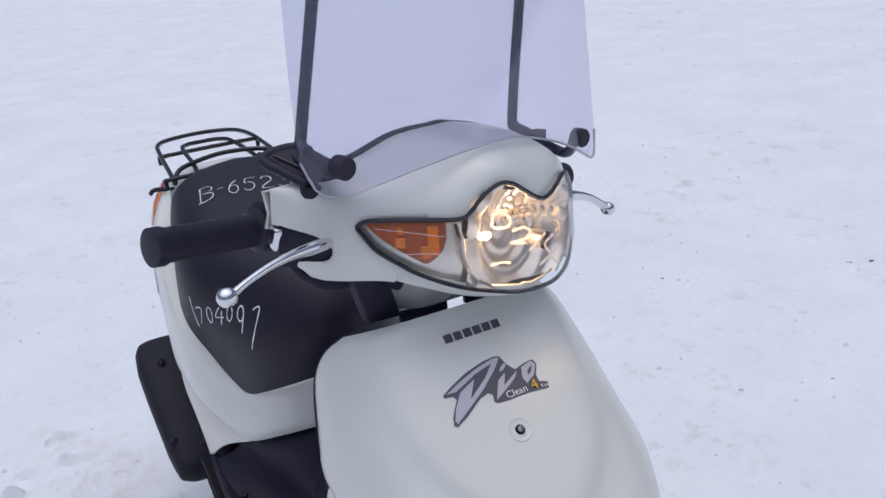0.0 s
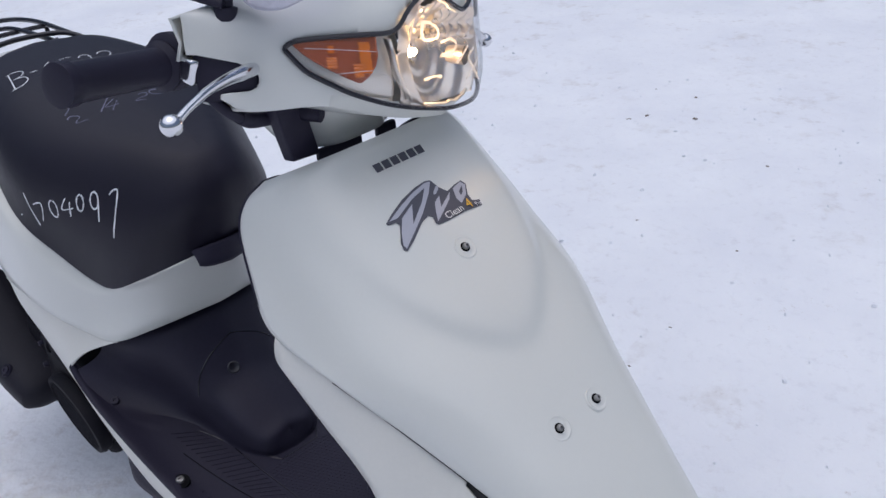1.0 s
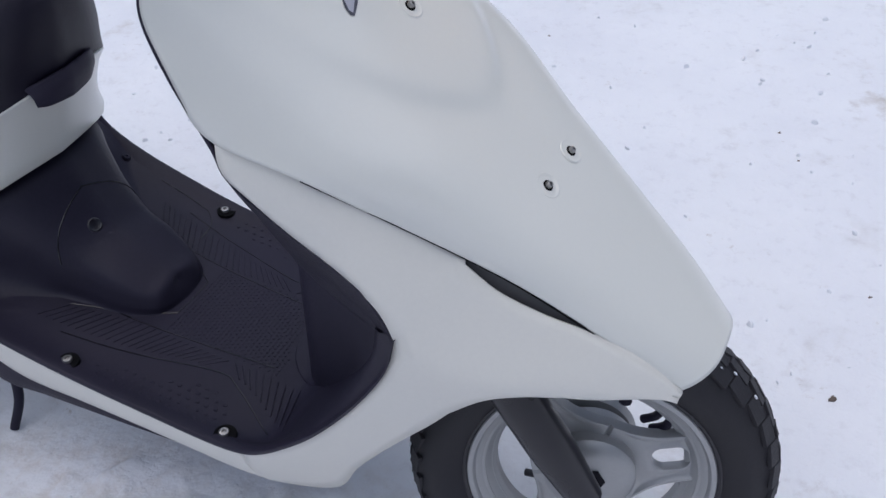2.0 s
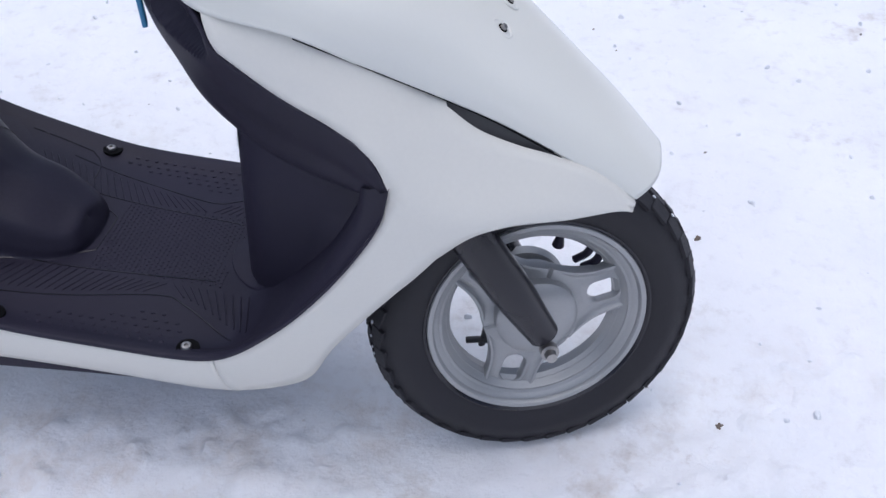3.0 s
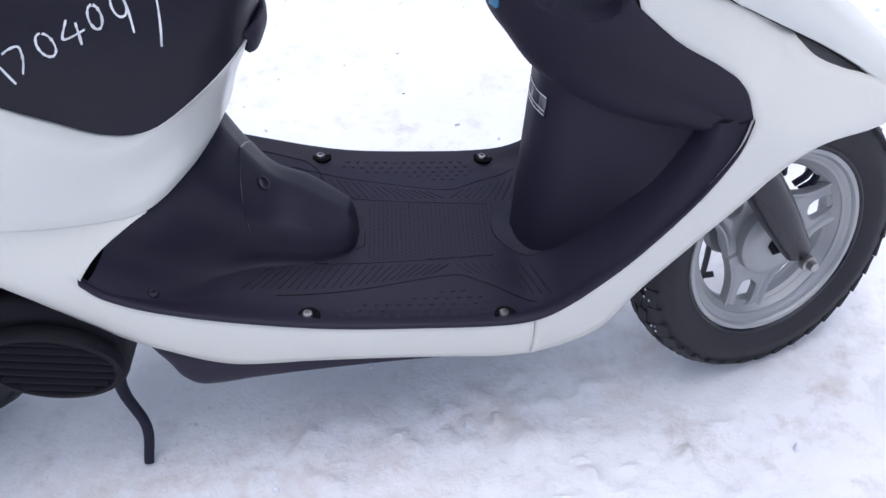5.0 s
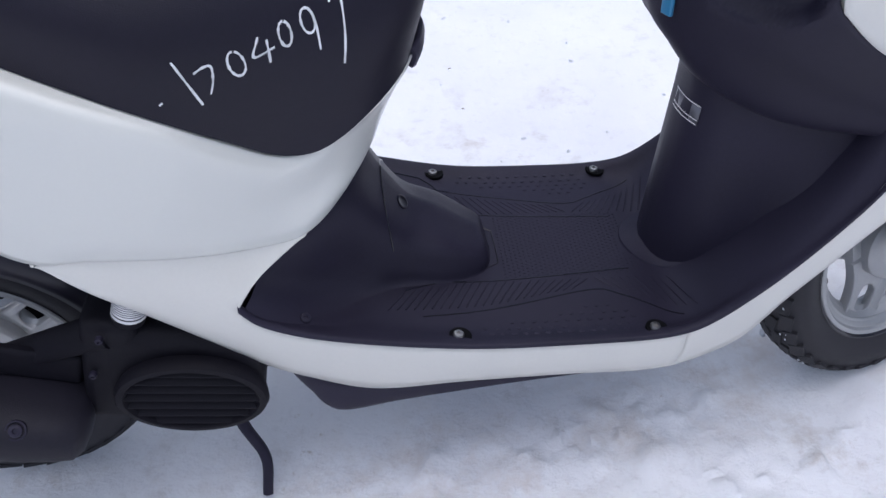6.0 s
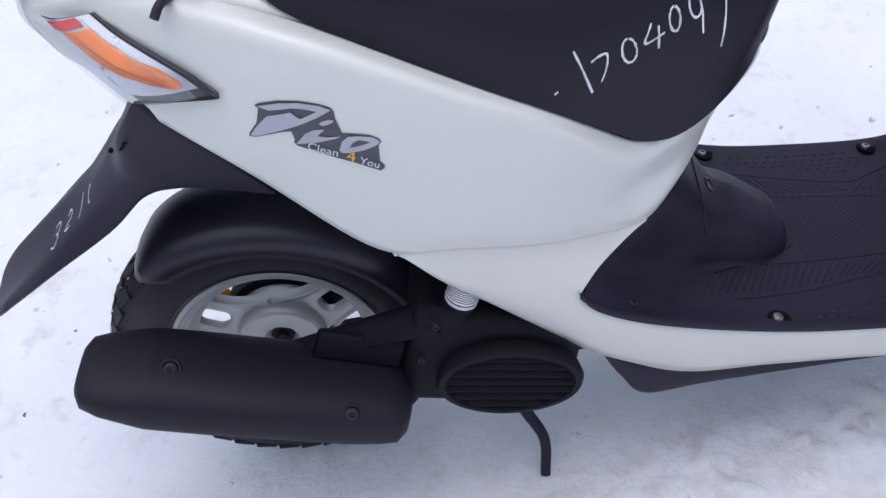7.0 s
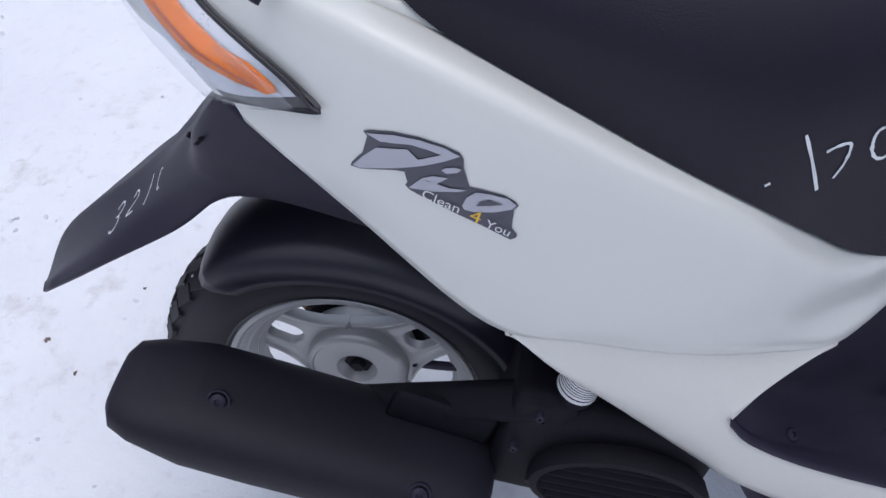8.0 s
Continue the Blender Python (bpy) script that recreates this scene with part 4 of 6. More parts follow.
steered("bulb_shield", lathe([(0.0, 0.004), (0.0075, 0.003), (0.0085, -0.002), (0.0085, -0.014)], 24, pose(0.930, 0.012, 0.858, 0, 0, 90)), REFLECTOR, headlamp)
for s in (-1, 1):
    wing = lamp_sheet(s * 0.070, s * 0.1438, -0.014, 26, 10)
    steered("lamp_housing", wing, REFLECTOR, headlamp)
    amber = bmesh.new()
    rows = []
    for i in range(24):
        y = 0.088 + (0.1385 - 0.088) * i / 23
        lo = along_line([(0.088, 0.868), (0.091, 0.858), (0.101, 0.8465), (0.106, 0.848), (0.119, 0.857), (0.131, 0.868), (0.139, 0.8795)], y)
        hi = along_line(LAMP_TOP, y) - 0.002
        rows.append([Vector((lens_x(y, z) - 0.004, s * y, z)) for z in (lo + (hi - lo) * j / 9 for j in range(10))])
    steered("indicator", grid(amber, rows), AMBER, headlamp, "amber indicator", thick=0.002)
    # Lit spots of the indicator, painted as brighter orange bars over the amber.
    for y0, y1, z0, z1 in ((0.0945, 0.102, 0.854, 0.879), (0.1005, 0.1065, 0.851, 0.862), (0.117, 0.1205, 0.871, 0.877), (0.116, 0.122, 0.859, 0.868)):
        lit_bar = grid(bmesh.new(), [[Vector((lens_x(y, z) - 0.0025 + 0.001 * (k % 2), s * y, z)) for k, z in enumerate(z0 + (z1 - z0) * j / 8 for j in range(9))] for y in (y0, (y0 + y1) / 2, y1)])
        steered("lit_bar", lit_bar, BRIGHT_ORANGE, headlamp, "bright orange bar painting a lit spot of the amber")
    wall = grid(bmesh.new(), [[Vector((lens_x(y, z) + dx, s * y, z)) for dx in (-0.001, -0.008)] for y, z in ((0.080, 0.880), (0.0775, 0.866), (0.0765, 0.852), (0.071, 0.840), (0.066, 0.829))])
    steered("lamp_divider", wall, REFLECTOR, headlamp, thick=0.0012)
    steered("lens_line", tube([(lens_x(y, z) + 0.0036, s * y, z) for y, z in ((0.136, 0.876), (0.115, 0.874), (0.094, 0.8715))], 0.00022, 5, 16), PAPER, headlamp)
    steered("lens_line", tube([(lens_x(y, z) + 0.0036, s * y, z) for y, z in ((0.122, 0.855), (0.098, 0.8565), (0.088, 0.851), (0.067, 0.8335))], 0.00022, 5, 20), PAPER, headlamp)
ring = [(y, along_line(LAMP_LOW, y)) for y in (-0.143 + 0.286 * k / 40 for k in range(41))] + [(0.1445, 0.875)] + [(y, along_line(LAMP_TOP, y)) for y in (0.143 - 0.286 * k / 60 for k in range(61))] + [(-0.1445, 0.875), (-0.143, along_line(LAMP_LOW, 0.143))]
steered("lamp_gasket", tube([(lens_x(y, z) + 0.001, y, z) for y, z in ring], 0.0021, 8, 2 * len(ring)), BLACK_GLOSS, headlamp, "black rubber lamp frame")
steered("bulb", lathe([(0, -0.008), (0.0022, -0.007), (0.0036, -0.003), (0.0038, 0.001), (0.0028, 0.005), (0, 0.0065)], 20, Matrix.Translation((0.921, -0.047, 0.866))), BULB_GLASS, headlamp)

bulb_light = new("headlamp_light", bpy.data.lights.new("headlamp_light", "POINT"))
bulb_light.data.energy, bulb_light.data.color, bulb_light.data.shadow_soft_size = 0.34, (1.0, 0.58, 0.24), 0.007
bulb_light.matrix_world = STEER @ Matrix.Translation((0.929, -0.047, 0.866))

for s in (-1, 1):
    grip = new("handle_grip")
    grip.parent = scooter
    bar = lathe([(0.0, -0.284), (0.010, -0.284), (0.0165, -0.283), (0.0170, -0.274), (0.0150, -0.270), (0.0152, -0.185), (0.0205, -0.181), (0.0205, -0.172), (0.0, -0.170)], 28, Matrix.Translation((0.766, 0, 0.859)))
    if s > 0:
        bar = flipped(bar)
    steered("grip_sleeve", bar, BLACK, grip, "black rubber grip")
    lever = tube([(0.840, s * 0.157, 0.8590), (0.844, s * 0.166, 0.8600), (0.848, s * 0.182, 0.8605), (0.850, s * (0.202 - 0.004 * (s > 0)), 0.8590), (0.852, s * (0.226 - 0.009 * (s > 0)), 0.8545), (0.855, s * (0.250 - 0.016 * (s > 0)), 0.8470), (0.857, s * (0.266 - 0.020 * (s > 0)), 0.840)], [0.0050, 0.0078, 0.0078, 0.0062, 0.0050, 0.0045, 0.0050], 14, 40, flat=0.7)
    lever = lathe([(0, -0.0082), (0.0042, -0.0072), (0.0072, -0.0042), (0.0082, 0), (0.0072, 0.0042), (0.0042, 0.0072), (0, 0.0082)], 18, Matrix.Translation((0.857, s * (0.2705 - 0.021 * (s > 0)), 0.8385)), lever)
    steered("brake_lever", lever, CHROME, scooter, "polished metal brake lever")

# ---- windscreen ----
screen = new("windscreen")
screen.parent = scooter
tagged(screen, "tinted clear windscreen on dark rods")


def screen_x(y, z):
    return 0.860 + 0.050 * (1 - (y / 0.2) ** 2) - 0.18 * (z - 0.93)


rows = []
for j in range(30):
    v = (j / 29) ** 1.3
    rows.append([])
    for i in range(49):
        u = -1 + i / 24
        corner = 0.040 * (1 - (1 - (max(0.0, abs(u) - 0.80) / 0.20) ** 2) ** 0.5)
        low = 0.948 - 0.047 * (abs(u) * 0.203 / 0.19) ** 1.6 + corner
        zz = low + v * (1.32 - low)
        half = 0.203 - 0.032 * max(0.0, zz - 1.0)
        rows[-1].append(Vector((screen_x(u * half, zz), u * half - 0.035 * (zz - 0.95), zz)))
steered("pane", grid(bmesh.new(), rows), PANE, screen, "tinted clear plastic pane", thick=0.003)
# Glint along the pane's lower edge, put in as a thin silver line.
steered("pane_edge_glint", tube([rows[0][i] + Vector((0.0005, 0, 0)) for i in range(49)] , 0.0011, 6, 96), DECAL_SILVER, screen, "silver line painting the glint on the pane's cut edge")
for s in (-1, 1):
    steered("knob", lathe([(0, 0.007), (0.0085, 0.007), (0.0098, 0.005), (0.0098, -0.006), (0.006, -0.009), (0, -0.009)], 28, Matrix.Translation((0.882, s * 0.180 if s < 0 else 0.142, 0.934)) @ Matrix.Rotation(radians(-90), 4, "Z")), BLACK, screen, "black plastic knob")
    if s < 0:
        steered("rod", tube([(0.800, -0.150, 0.932), (0.790, -0.149, 0.936), (0.786, -0.146, 0.948), (0.790, -0.137, 1.08), (0.798, -0.122, 1.33)], 0.0056, 12, 50), ROD, screen, "dark steel rod with the pane's bluish haze in its colour")
    else:
        steered("rod", tube([(0.874, 0.144, 0.932), (0.850, 0.170, 0.912), (0.832, 0.172, 0.911), (0.812, 0.142, 0.930), (0.802, 0.134, 0.936), (0.799, 0.131, 0.950), (0.800, 0.128, 1.07), (0.804, 0.126, 1.33)], 0.0056, 12, 90), ROD, screen, "dark steel rod with the pane's bluish haze in its colour")
plate = bmesh.new()
top = [plate.verts.new(p) for p in ((0.772, -0.176, 0.9265), (0.777, -0.158, 0.9330), (0.792, -0.147, 0.9360), (0.866, -0.160, 0.9290), (0.871, -0.178, 0.9260), (0.864, -0.188, 0.9230), (0.818, -0.168, 0.9130))]
plate.faces.new(top)
steered("bracket", plate, BLACK, screen, "black bracket plate", smooth=False, thick=0.004)
steered("bracket_lip", tube([(0.790, -0.146, 0.934), (0.776, -0.157, 0.931), (0.7715, -0.174, 0.925), (0.778, -0.178, 0.921), (0.800, -0.172, 0.9145), (0.822, -0.166, 0.909)], 0.0052, 10, 40, flat=0.8), BLACK, screen)
steered("bracket_rib", tube([(0.781, -0.172, 0.9275), (0.800, -0.166, 0.9225), (0.822, -0.162, 0.9175)], 0.0012, 6, 12), BLACK_GLOSS, screen)
steered("clamp_bolt", lathe([(0, -0.007), (0.0085, -0.007), (0.0095, -0.004), (0.0095, 0.003), (0.006, 0.004), (0.006, 0.016), (0, 0.016)], 24, pose(0.818, -0.160, 0.903, 90, 0, 0)), BLACK, screen, "black clamp bolt")
steered("clamp", box((0.012, 0.014, 0.040), pose(0.822, 0.152, 0.914, 0, 0, 20), bevel=0.002), BLACK, screen, "black clamp")

# ---- neck, cables and levers round the handlebar ----
neck = loft([[(0.800, s * (0.058 + 0.013), 0.826), (0.802, s * 0.060, 0.800), (0.806, s * 0.050, 0.784)] for s in (-1,)] + [[(0.870 - 0.020 * (abs(y) / 0.047) ** 4, y * 1.28, 0.828), (0.870 - 0.020 * (abs(y) / 0.047) ** 4, y * 1.12, 0.806), (0.870 - 0.018 * (abs(y) / 0.047) ** 4, y, 0.7855)] for y in (-0.047, -0.042, -0.025, 0.0, 0.025, 0.042, 0.047)] + [[(0.800, 0.071, 0.826), (0.802, 0.060, 0.800), (0.806, 0.050, 0.784)]], 10, 60)
part("lower_handlebar_cover", neck, WHITE, scooter, "white handlebar neck", thick=0.003)
for y0, y1 in ((-0.047, 0.005), (0.025, 0.049)):
    part("neck_gasket", box((0.006, y1 - y0, 0.011), pose(0.863, (y0 + y1) / 2, 0.7795), bevel=0.0015), BLACK, scooter, "black rubber strip")
post = bmesh.new()
grid(post, [[Vector((x, y, z)) for y, z in ((-0.128, 0.826), (-0.101, 0.770), (-0.060, 0.769), (-0.080, 0.812))] for x in (0.834, 0.822)], True, True)
steered("stem_cover", post, BLACK, scooter, "black plastic stem cover", smooth=False, bevel=0.002)
steered("cable_boot", tube([(0.800, -0.172, 0.848), (0.808, -0.172, 0.836), (0.815, -0.164, 0.825), (0.818, -0.152, 0.8175), (0.818, -0.148, 0.8160)], 0.0048, 12, 20), BLACK, scooter, "black cable")
steered("cable_boot", tube([(0.818, -0.152, 0.8175), (0.818, -0.140, 0.8135), (0.818, -0.125, 0.811), (0.818, -0.110, 0.8105), (0.818, -0.100, 0.810), (0.822, -0.090, 0.812), (0.838, -0.082, 0.811), (0.850, -0.080, 0.809)], [0.0055, 0.0072, 0.0066, 0.0072, 0.0040, 0.0068, 0.0080, 0.0060], 14, 48), BLACK, scooter, "black rubber cable boot")
for s in (-1, 1):
    steered("lever_clamp", box((0.018, 0.012, 0.022), pose(0.794, s * 0.178, 0.858, 0, 10, s * 14), bevel=0.004), CHROME, scooter, "cast metal lever clamp")
    steered("grip_collar", lathe([(0.0, -0.006), (0.019, -0.006), (0.0235, -0.003), (0.0235, 0.004), (0.019, 0.007), (0.0, 0.007)], 28, pose(0.769, s * 0.173, 0.862)), BLACK, scooter)

# ---- exhaust, engine, stand ----
muffler = new("muffler")
muffler.parent = scooter
axis = Vector((-0.2831, -0.0029, 0.1029)).normalized()
q = axis.to_track_quat("X", "Z").to_matrix().to_4x4()
shell_rows = []
for d, ry, rz in ((-0.0220, 0.0213, 0.0113), (-0.0175, 0.0411, 0.0232), (-0.0080, 0.0526, 0.0303), (0.0120, 0.0556, 0.0342), (0.0465, 0.0587, 0.0359), (0.1989, 0.0602, 0.0366), (0.2600, 0.0594, 0.0363), (0.2650, 0.0588, 0.0358), (0.3090, 0.0526, 0.0242), (0.3285, 0.0442, 0.0206), (0.3355, 0.0305, 0.0133)):
    shell_rows.append([Vector((d, ry * math.copysign(abs(math.cos(a)) ** 0.75, math.cos(a)), rz * math.copysign(abs(math.sin(a)) ** 0.75, math.sin(a)))) for a in (2 * math.pi * j / 32 for j in range(32))])
bm = weld(grid(bmesh.new(), shell_rows, True, True))
bm.transform(Matrix.Translation((0.1383, -0.1575, 0.2335)) @ q)
muffler_tree = BVHTree.FromBMesh(bm)
part("muffler_shell", bm, MUFFLER, muffler, "matt black muffler cover", bevel=0.003)
for p in ((0.097, -0.193, 0.268), (-0.059, -0.2204, 0.3738)):
    way = Vector((0.32, -0.83, 0.45))
    seat_at = muffler_tree.ray_cast(Vector(p) + way * 0.06, -way)
    screw(seat_at[0], (0.15, -0.72, 0.62), muffler, r=0.0072, mat=BLACK)
    part("bolt_ring", lathe([(0.0112, -0.004), (0.0108, 0.0010), (0.0092, 0.0010), (0.0085, -0.002)], 24, Matrix.Translation(seat_at[0]) @ Vector((0.15, -0.72, 0.62)).to_track_quat("Y", "Z").to_matrix().to_4x4()), BLACK, muffler)
engine = new("engine")
engine.parent = scooter
tagged(engine, "dark engine with ribbed fan cover")
part("crankcase", box((0.180, 0.124, 0.140), pose(0.266, -0.096, 0.268, 0, 12, 0), bevel=0.024), ENGINE, engine)
part("shroud", box((0.060, 0.110, 0.150), pose(0.196, -0.102, 0.290, 0, 14, 0), bevel=0.014), ENGINE, engine)
part("swing_arm", tube([(0.205, -0.145, 0.345), (0.120, -0.130, 0.315), (0.020, -0.110, 0.272)], [0.020, 0.017, 0.016], 14, 20, flat=0.6), ENGINE, engine)
part("exhaust_bracket", box((0.100, 0.010, 0.045), pose(0.115, -0.138, 0.302, 0, 22, 0), bevel=0.008), ENGINE, engine)
FAN = pose(0.275, -0.160, 0.2505, 6, 11, 0)
part("fan_rim", lathe([(0.070, 0.010), (0.080, 0.006), (0.083, -0.006), (0.080, -0.013), (0.073, -0.014), (0.069, -0.008)], 48, FAN @ Matrix.Diagonal((1.0, 1.0, 0.74, 1)), closed=True), ENGINE, engine)
part("fan_back", lathe([(0.0, 0.004), (0.076, 0.004), (0.076, 0.012), (0.0, 0.012)], 40, FAN @ Matrix.Diagonal((1.0, 1.0, 0.74, 1))), BLACK, engine)
for k in range(7):
    z = -0.044 + 0.0147 * k
    half = 0.072 * math.sqrt(max(0.05, 1 - (z / 0.056) ** 2))
    part("fan_slat", box((2 * half, 0.010, 0.0065), FAN @ pose(0, -0.007, z, 35, 0, 0), bevel=0.0015), ENGINE, engine)
part("intake_pipe", tube([(0.335, -0.110, 0.250), (0.375, -0.120, 0.262), (0.405, -0.110, 0.285)], 0.018, 14, 18), ENGINE, engine)
FILLER = pose(0.2375, -0.1400, 0.3710, 90, 20, 0)
part("oil_filler", lathe([(0, -0.022), (0.014, -0.022), (0.0175, -0.018), (0.0175, 0.024), (0.014, 0.028), (0, 0.028)], 24, FILLER), ENGINE, engine)
part("filler_label", lathe([(0.0179, -0.004), (0.0179, 0.020)], 24, FILLER), PAPER, engine, "pale printed label")
for k in range(7):
    part("label_line", lathe([(0.01805, 0.0185 - 0.0030 * k), (0.01805, 0.0173 - 0.0030 * k)], 24, FILLER), DECAL_GREY, engine)
part("filler_ring", lathe([(0.0178, -0.0100), (0.0182, -0.0095), (0.0182, -0.0062), (0.0178, -0.0058)], 24, FILLER), PAPER, engine)
for p in ((0.205, -0.166, 0.352), (0.196, -0.164, 0.250), (0.182, -0.164, 0.300), (0.350, -0.160, 0.245)):
    screw(p, (0, -1, 0.1), engine, "engine_bolt", 0.0042, BLACK)
part("brake_drum", lathe([(0.0, 0.030), (0.070, 0.030), (0.074, 0.050), (0.060, 0.075), (0.0, 0.080)], 40, Matrix.Translation((0.0, -0.020, 0.219))), ENGINE, engine)
part("gear_case", box((0.200, 0.060, 0.090), pose(0.060, 0.085, 0.225, 0, 10, 0), bevel=0.020), ENGINE, engine)
part("orange_cable", tube([(-0.098, 0.020, 0.300), (-0.086, 0.022, 0.284), (-0.072, 0.026, 0.262), (-0.062, 0.034, 0.236)], 0.0058, 10, 18), ORANGE, engine, "orange cable sleeve")
part("brake_cable", tube([(0.200, -0.020, 0.240), (0.120, -0.030, 0.235), (0.060, -0.015, 0.215)], 0.005, 8, 16), BLACK, engine)
hug = bmesh.new()
HUG = ((0.182, -0.060), (0.192, -0.063), (0.204, -0.062), (0.215, -0.056), (0.223, -0.044), (0.227, -0.026), (0.229, -0.004), (0.229, 0.010), (0.226, 0.034), (0.219, 0.050), (0.208, 0.060), (0.192, 0.062))


def hug_point(k, r, y):
    """The guard's edge runs slantwise, and its end dips towards the tyre."""
    end = 117 + 11 * min(1.0, max(0.0, (r - 0.182) / 0.044))
    a = 18 + (end - 18) * k / 36
    dip = 0.028 * max(0.0, (a - 106) / 28) ** 2 * min(1.0, (r - 0.17) / 0.05)
    return Vector(((r - dip) * math.cos(radians(a)), y - 0.018, 0.219 + (r - dip) * math.sin(radians(a))))


grid(hug, [[hug_point(k, r, y) for r, y in HUG] for k in range(37)])
part("wheel_hugger", hug, GUARD, scooter, "glossy black inner mudguard", thick=0.003)
stand = new("centre_stand")
stand.parent = scooter
tagged(stand, "black centre stand resting on the snow")
for s in (-1, 1):
    part("stand_leg", tube([(0.300, s * 0.060, 0.190), (0.288, s * 0.070, 0.120), (0.290, s * 0.080, 0.085), (0.312, s * 0.105, 0.045), (0.308, s * 0.132, 0.002)], [0.010, 0.0095, 0.0080, 0.0072, 0.0066], 12, 30), BLACK, stand)
part("stand_bar", tube([(0.300, -0.070, 0.190), (0.300, 0, 0.188), (0.300, 0.070, 0.190)], 0.010, 10, 12), BLACK, stand)
part("under_cover", both(loft([[(0.3750, -0.1475, 0.2661), (0.4060, -0.1345, 0.2000), (0.4131, 0.0000, 0.1933)], [(0.4185, -0.1532, 0.2388), (0.4285, -0.1510, 0.1815), (0.4333, 0.0000, 0.1731)], [(0.5047, -0.1516, 0.2186), (0.5045, -0.1426, 0.1765), (0.5044, 0.0000, 0.1680)], [(0.6468, -0.1466, 0.1994), (0.6467, -0.1371, 0.1800), (0.6466, 0.0000, 0.1630)], [(0.8091, -0.1368, 0.1732), (0.8091, -0.1191, 0.1631), (0.8090, 0.0000, 0.1530)]], 10, 30)), BLACK, scooter, thick=0.003)

# ---- floor: screws, treads and panel lines ----
DOWN = Vector((0, 0, -1))


def settle(x, y, up=0.0, tree=None):
    """A place on the floor board (or on another part) straight below (x, y)."""
    at = (tree or floor_tree).ray_cast(Vector((x, y, 0.8)), DOWN)[0]
    return at + Vector((0, 0, up)) if at else None


for x in (0.796, 0.574):
    for s in (-1, 1):
        at = settle(x, s * 0.152, 0.0003)
        # No real recess: a flush near-black disc paints the shade round the screw.
        part("screw_cup_shade", lathe([(0.0130, -0.0030), (0.0128, 0.0006), (0.0118, 0.0009), (0.0108, 0.0004), (0.0, 0.0003)], 28, Matrix.Translation(at) @ pose(0, 0, 0, 90, 0, 0) @ pose(0, 0, 0, 0, 0, -9)), HOLLOW, scooter, "flush near-black disc painting a screw hollow's shade")
        screw(at + Vector((-0.002, s * -0.001, 0.0004)), (0.18, 0, 1), scooter, "floor_screw", 0.0062)
for s in (-1, 1):
    at = settle(0.412, s * 0.150, 0.0, hump_tree)
    screw(at + Vector((0, 0, 0.0002)), (0.4, s * 0.3, 0.85), scooter, "floor_screw", 0.0062, BLACK)

tread = bmesh.new()
for s in (-1, 1):
    for k in range(33):
        x = 0.520 + 0.0098 * k
        lean = 0.022 if x < 0.745 else -0.018
        near = 0.064 if x > 0.60 else 0.064 + (0.60 - x) * 0.3
        far = along_line([(0.0, 0.120), (0.117, 0.102), (0.214, 0.083), (0.25, 0.092), (0.327, 0.132)], max(0.0, x - 0.520)) - 0.002
        p, q = settle(x, s * near, 0.0001), settle(x - lean, s * far, 0.0001)
        if p and q:
            tube([p, q], 0.0011, 6, 3, tread, 0.8)
tagged(part("floor_rib", tread, BLACK, scooter, "raised slanting ribs of the floor"), kind="stuff")
studs = bmesh.new()
for s in (-1, 1):
    for r in range(6):
        for k in range(16):
            x, y = 0.782 - 0.0128 * k - 0.0064 * (r % 2), 0.098 + 0.0098 * r
            if y < along_line([(0.0, 0.125), (0.090, 0.107), (0.120, 0.092), (0.150, 0.104), (0.2, 0.130)], max(0.0, x - 0.615)) + 0.006 or math.hypot(x - 0.796, y - 0.150) < 0.026 or math.hypot(x - 0.574, y - 0.150) < 0.026:
                continue
            at = settle(x, s * y, 0.0003)
            if at and y < 0.152:
                bmesh.ops.create_icosphere(studs, subdivisions=1, radius=1.0, matrix=Matrix.Translation(at) @ Matrix.Diagonal((0.0034, 0.0024, 0.0010, 1)))
tagged(part("floor_stud", studs, BLACK, scooter, "raised oval studs of the floor"), kind="stuff")
fine = bmesh.new()
for i in range(29):
    for k in range(19):
        x, y = 0.640 + 0.0056 * i, -0.056 + 0.0062 * k + 0.0031 * (i % 2)
        at = settle(x, y, 0.0002)
        if at and math.hypot((x - 0.864) / 0.076, y / 0.062) > 1:
            bmesh.ops.create_cube(fine, size=1.0, matrix=Matrix.Translation(at) @ Matrix.Diagonal((0.0026, 0.0026, 0.0008, 1)))
tagged(part("floor_grain", fine, BLACK, scooter, "fine pimpled grain of the floor"), kind="stuff")


def panel_line(points, tree=None):
    bm = bmesh.new()
    places = [settle(p.x, p.y, 0.0001, tree) for p in spline([(x, y, 0) for x, y in points], 8 * len(points))]
    tube([p for p in places if p], 0.0008, 5, len([p for p in places if p]), bm)
    part("panel_line", bm, BLACK_GLOSS, scooter)


panel_line([(0.470, 0.149), (0.510, 0.146), (0.552, 0.140)])
panel_line([(0.552, 0.140), (0.564, 0.130), (0.573, 0.115), (0.578, 0.086)])
for s in (-1, 1):
    for line in ([(0.575, 0.066), (0.650, 0.060), (0.733, 0.054), (0.790, 0.050)], [(0.536, 0.123), (0.637, 0.103), (0.734, 0.083), (0.770, 0.093), (0.835, 0.130)],
                 [(0.6345, -0.001), (0.6345, 0.015), (0.634, 0.030)], [(0.634, 0.030), (0.606, 0.047), (0.578, 0.063)], [(0.578, 0.063), (0.552, 0.072), (0.520, 0.086)]):
        panel_line([(x, s * y) for x, y in line])
seam_on = []
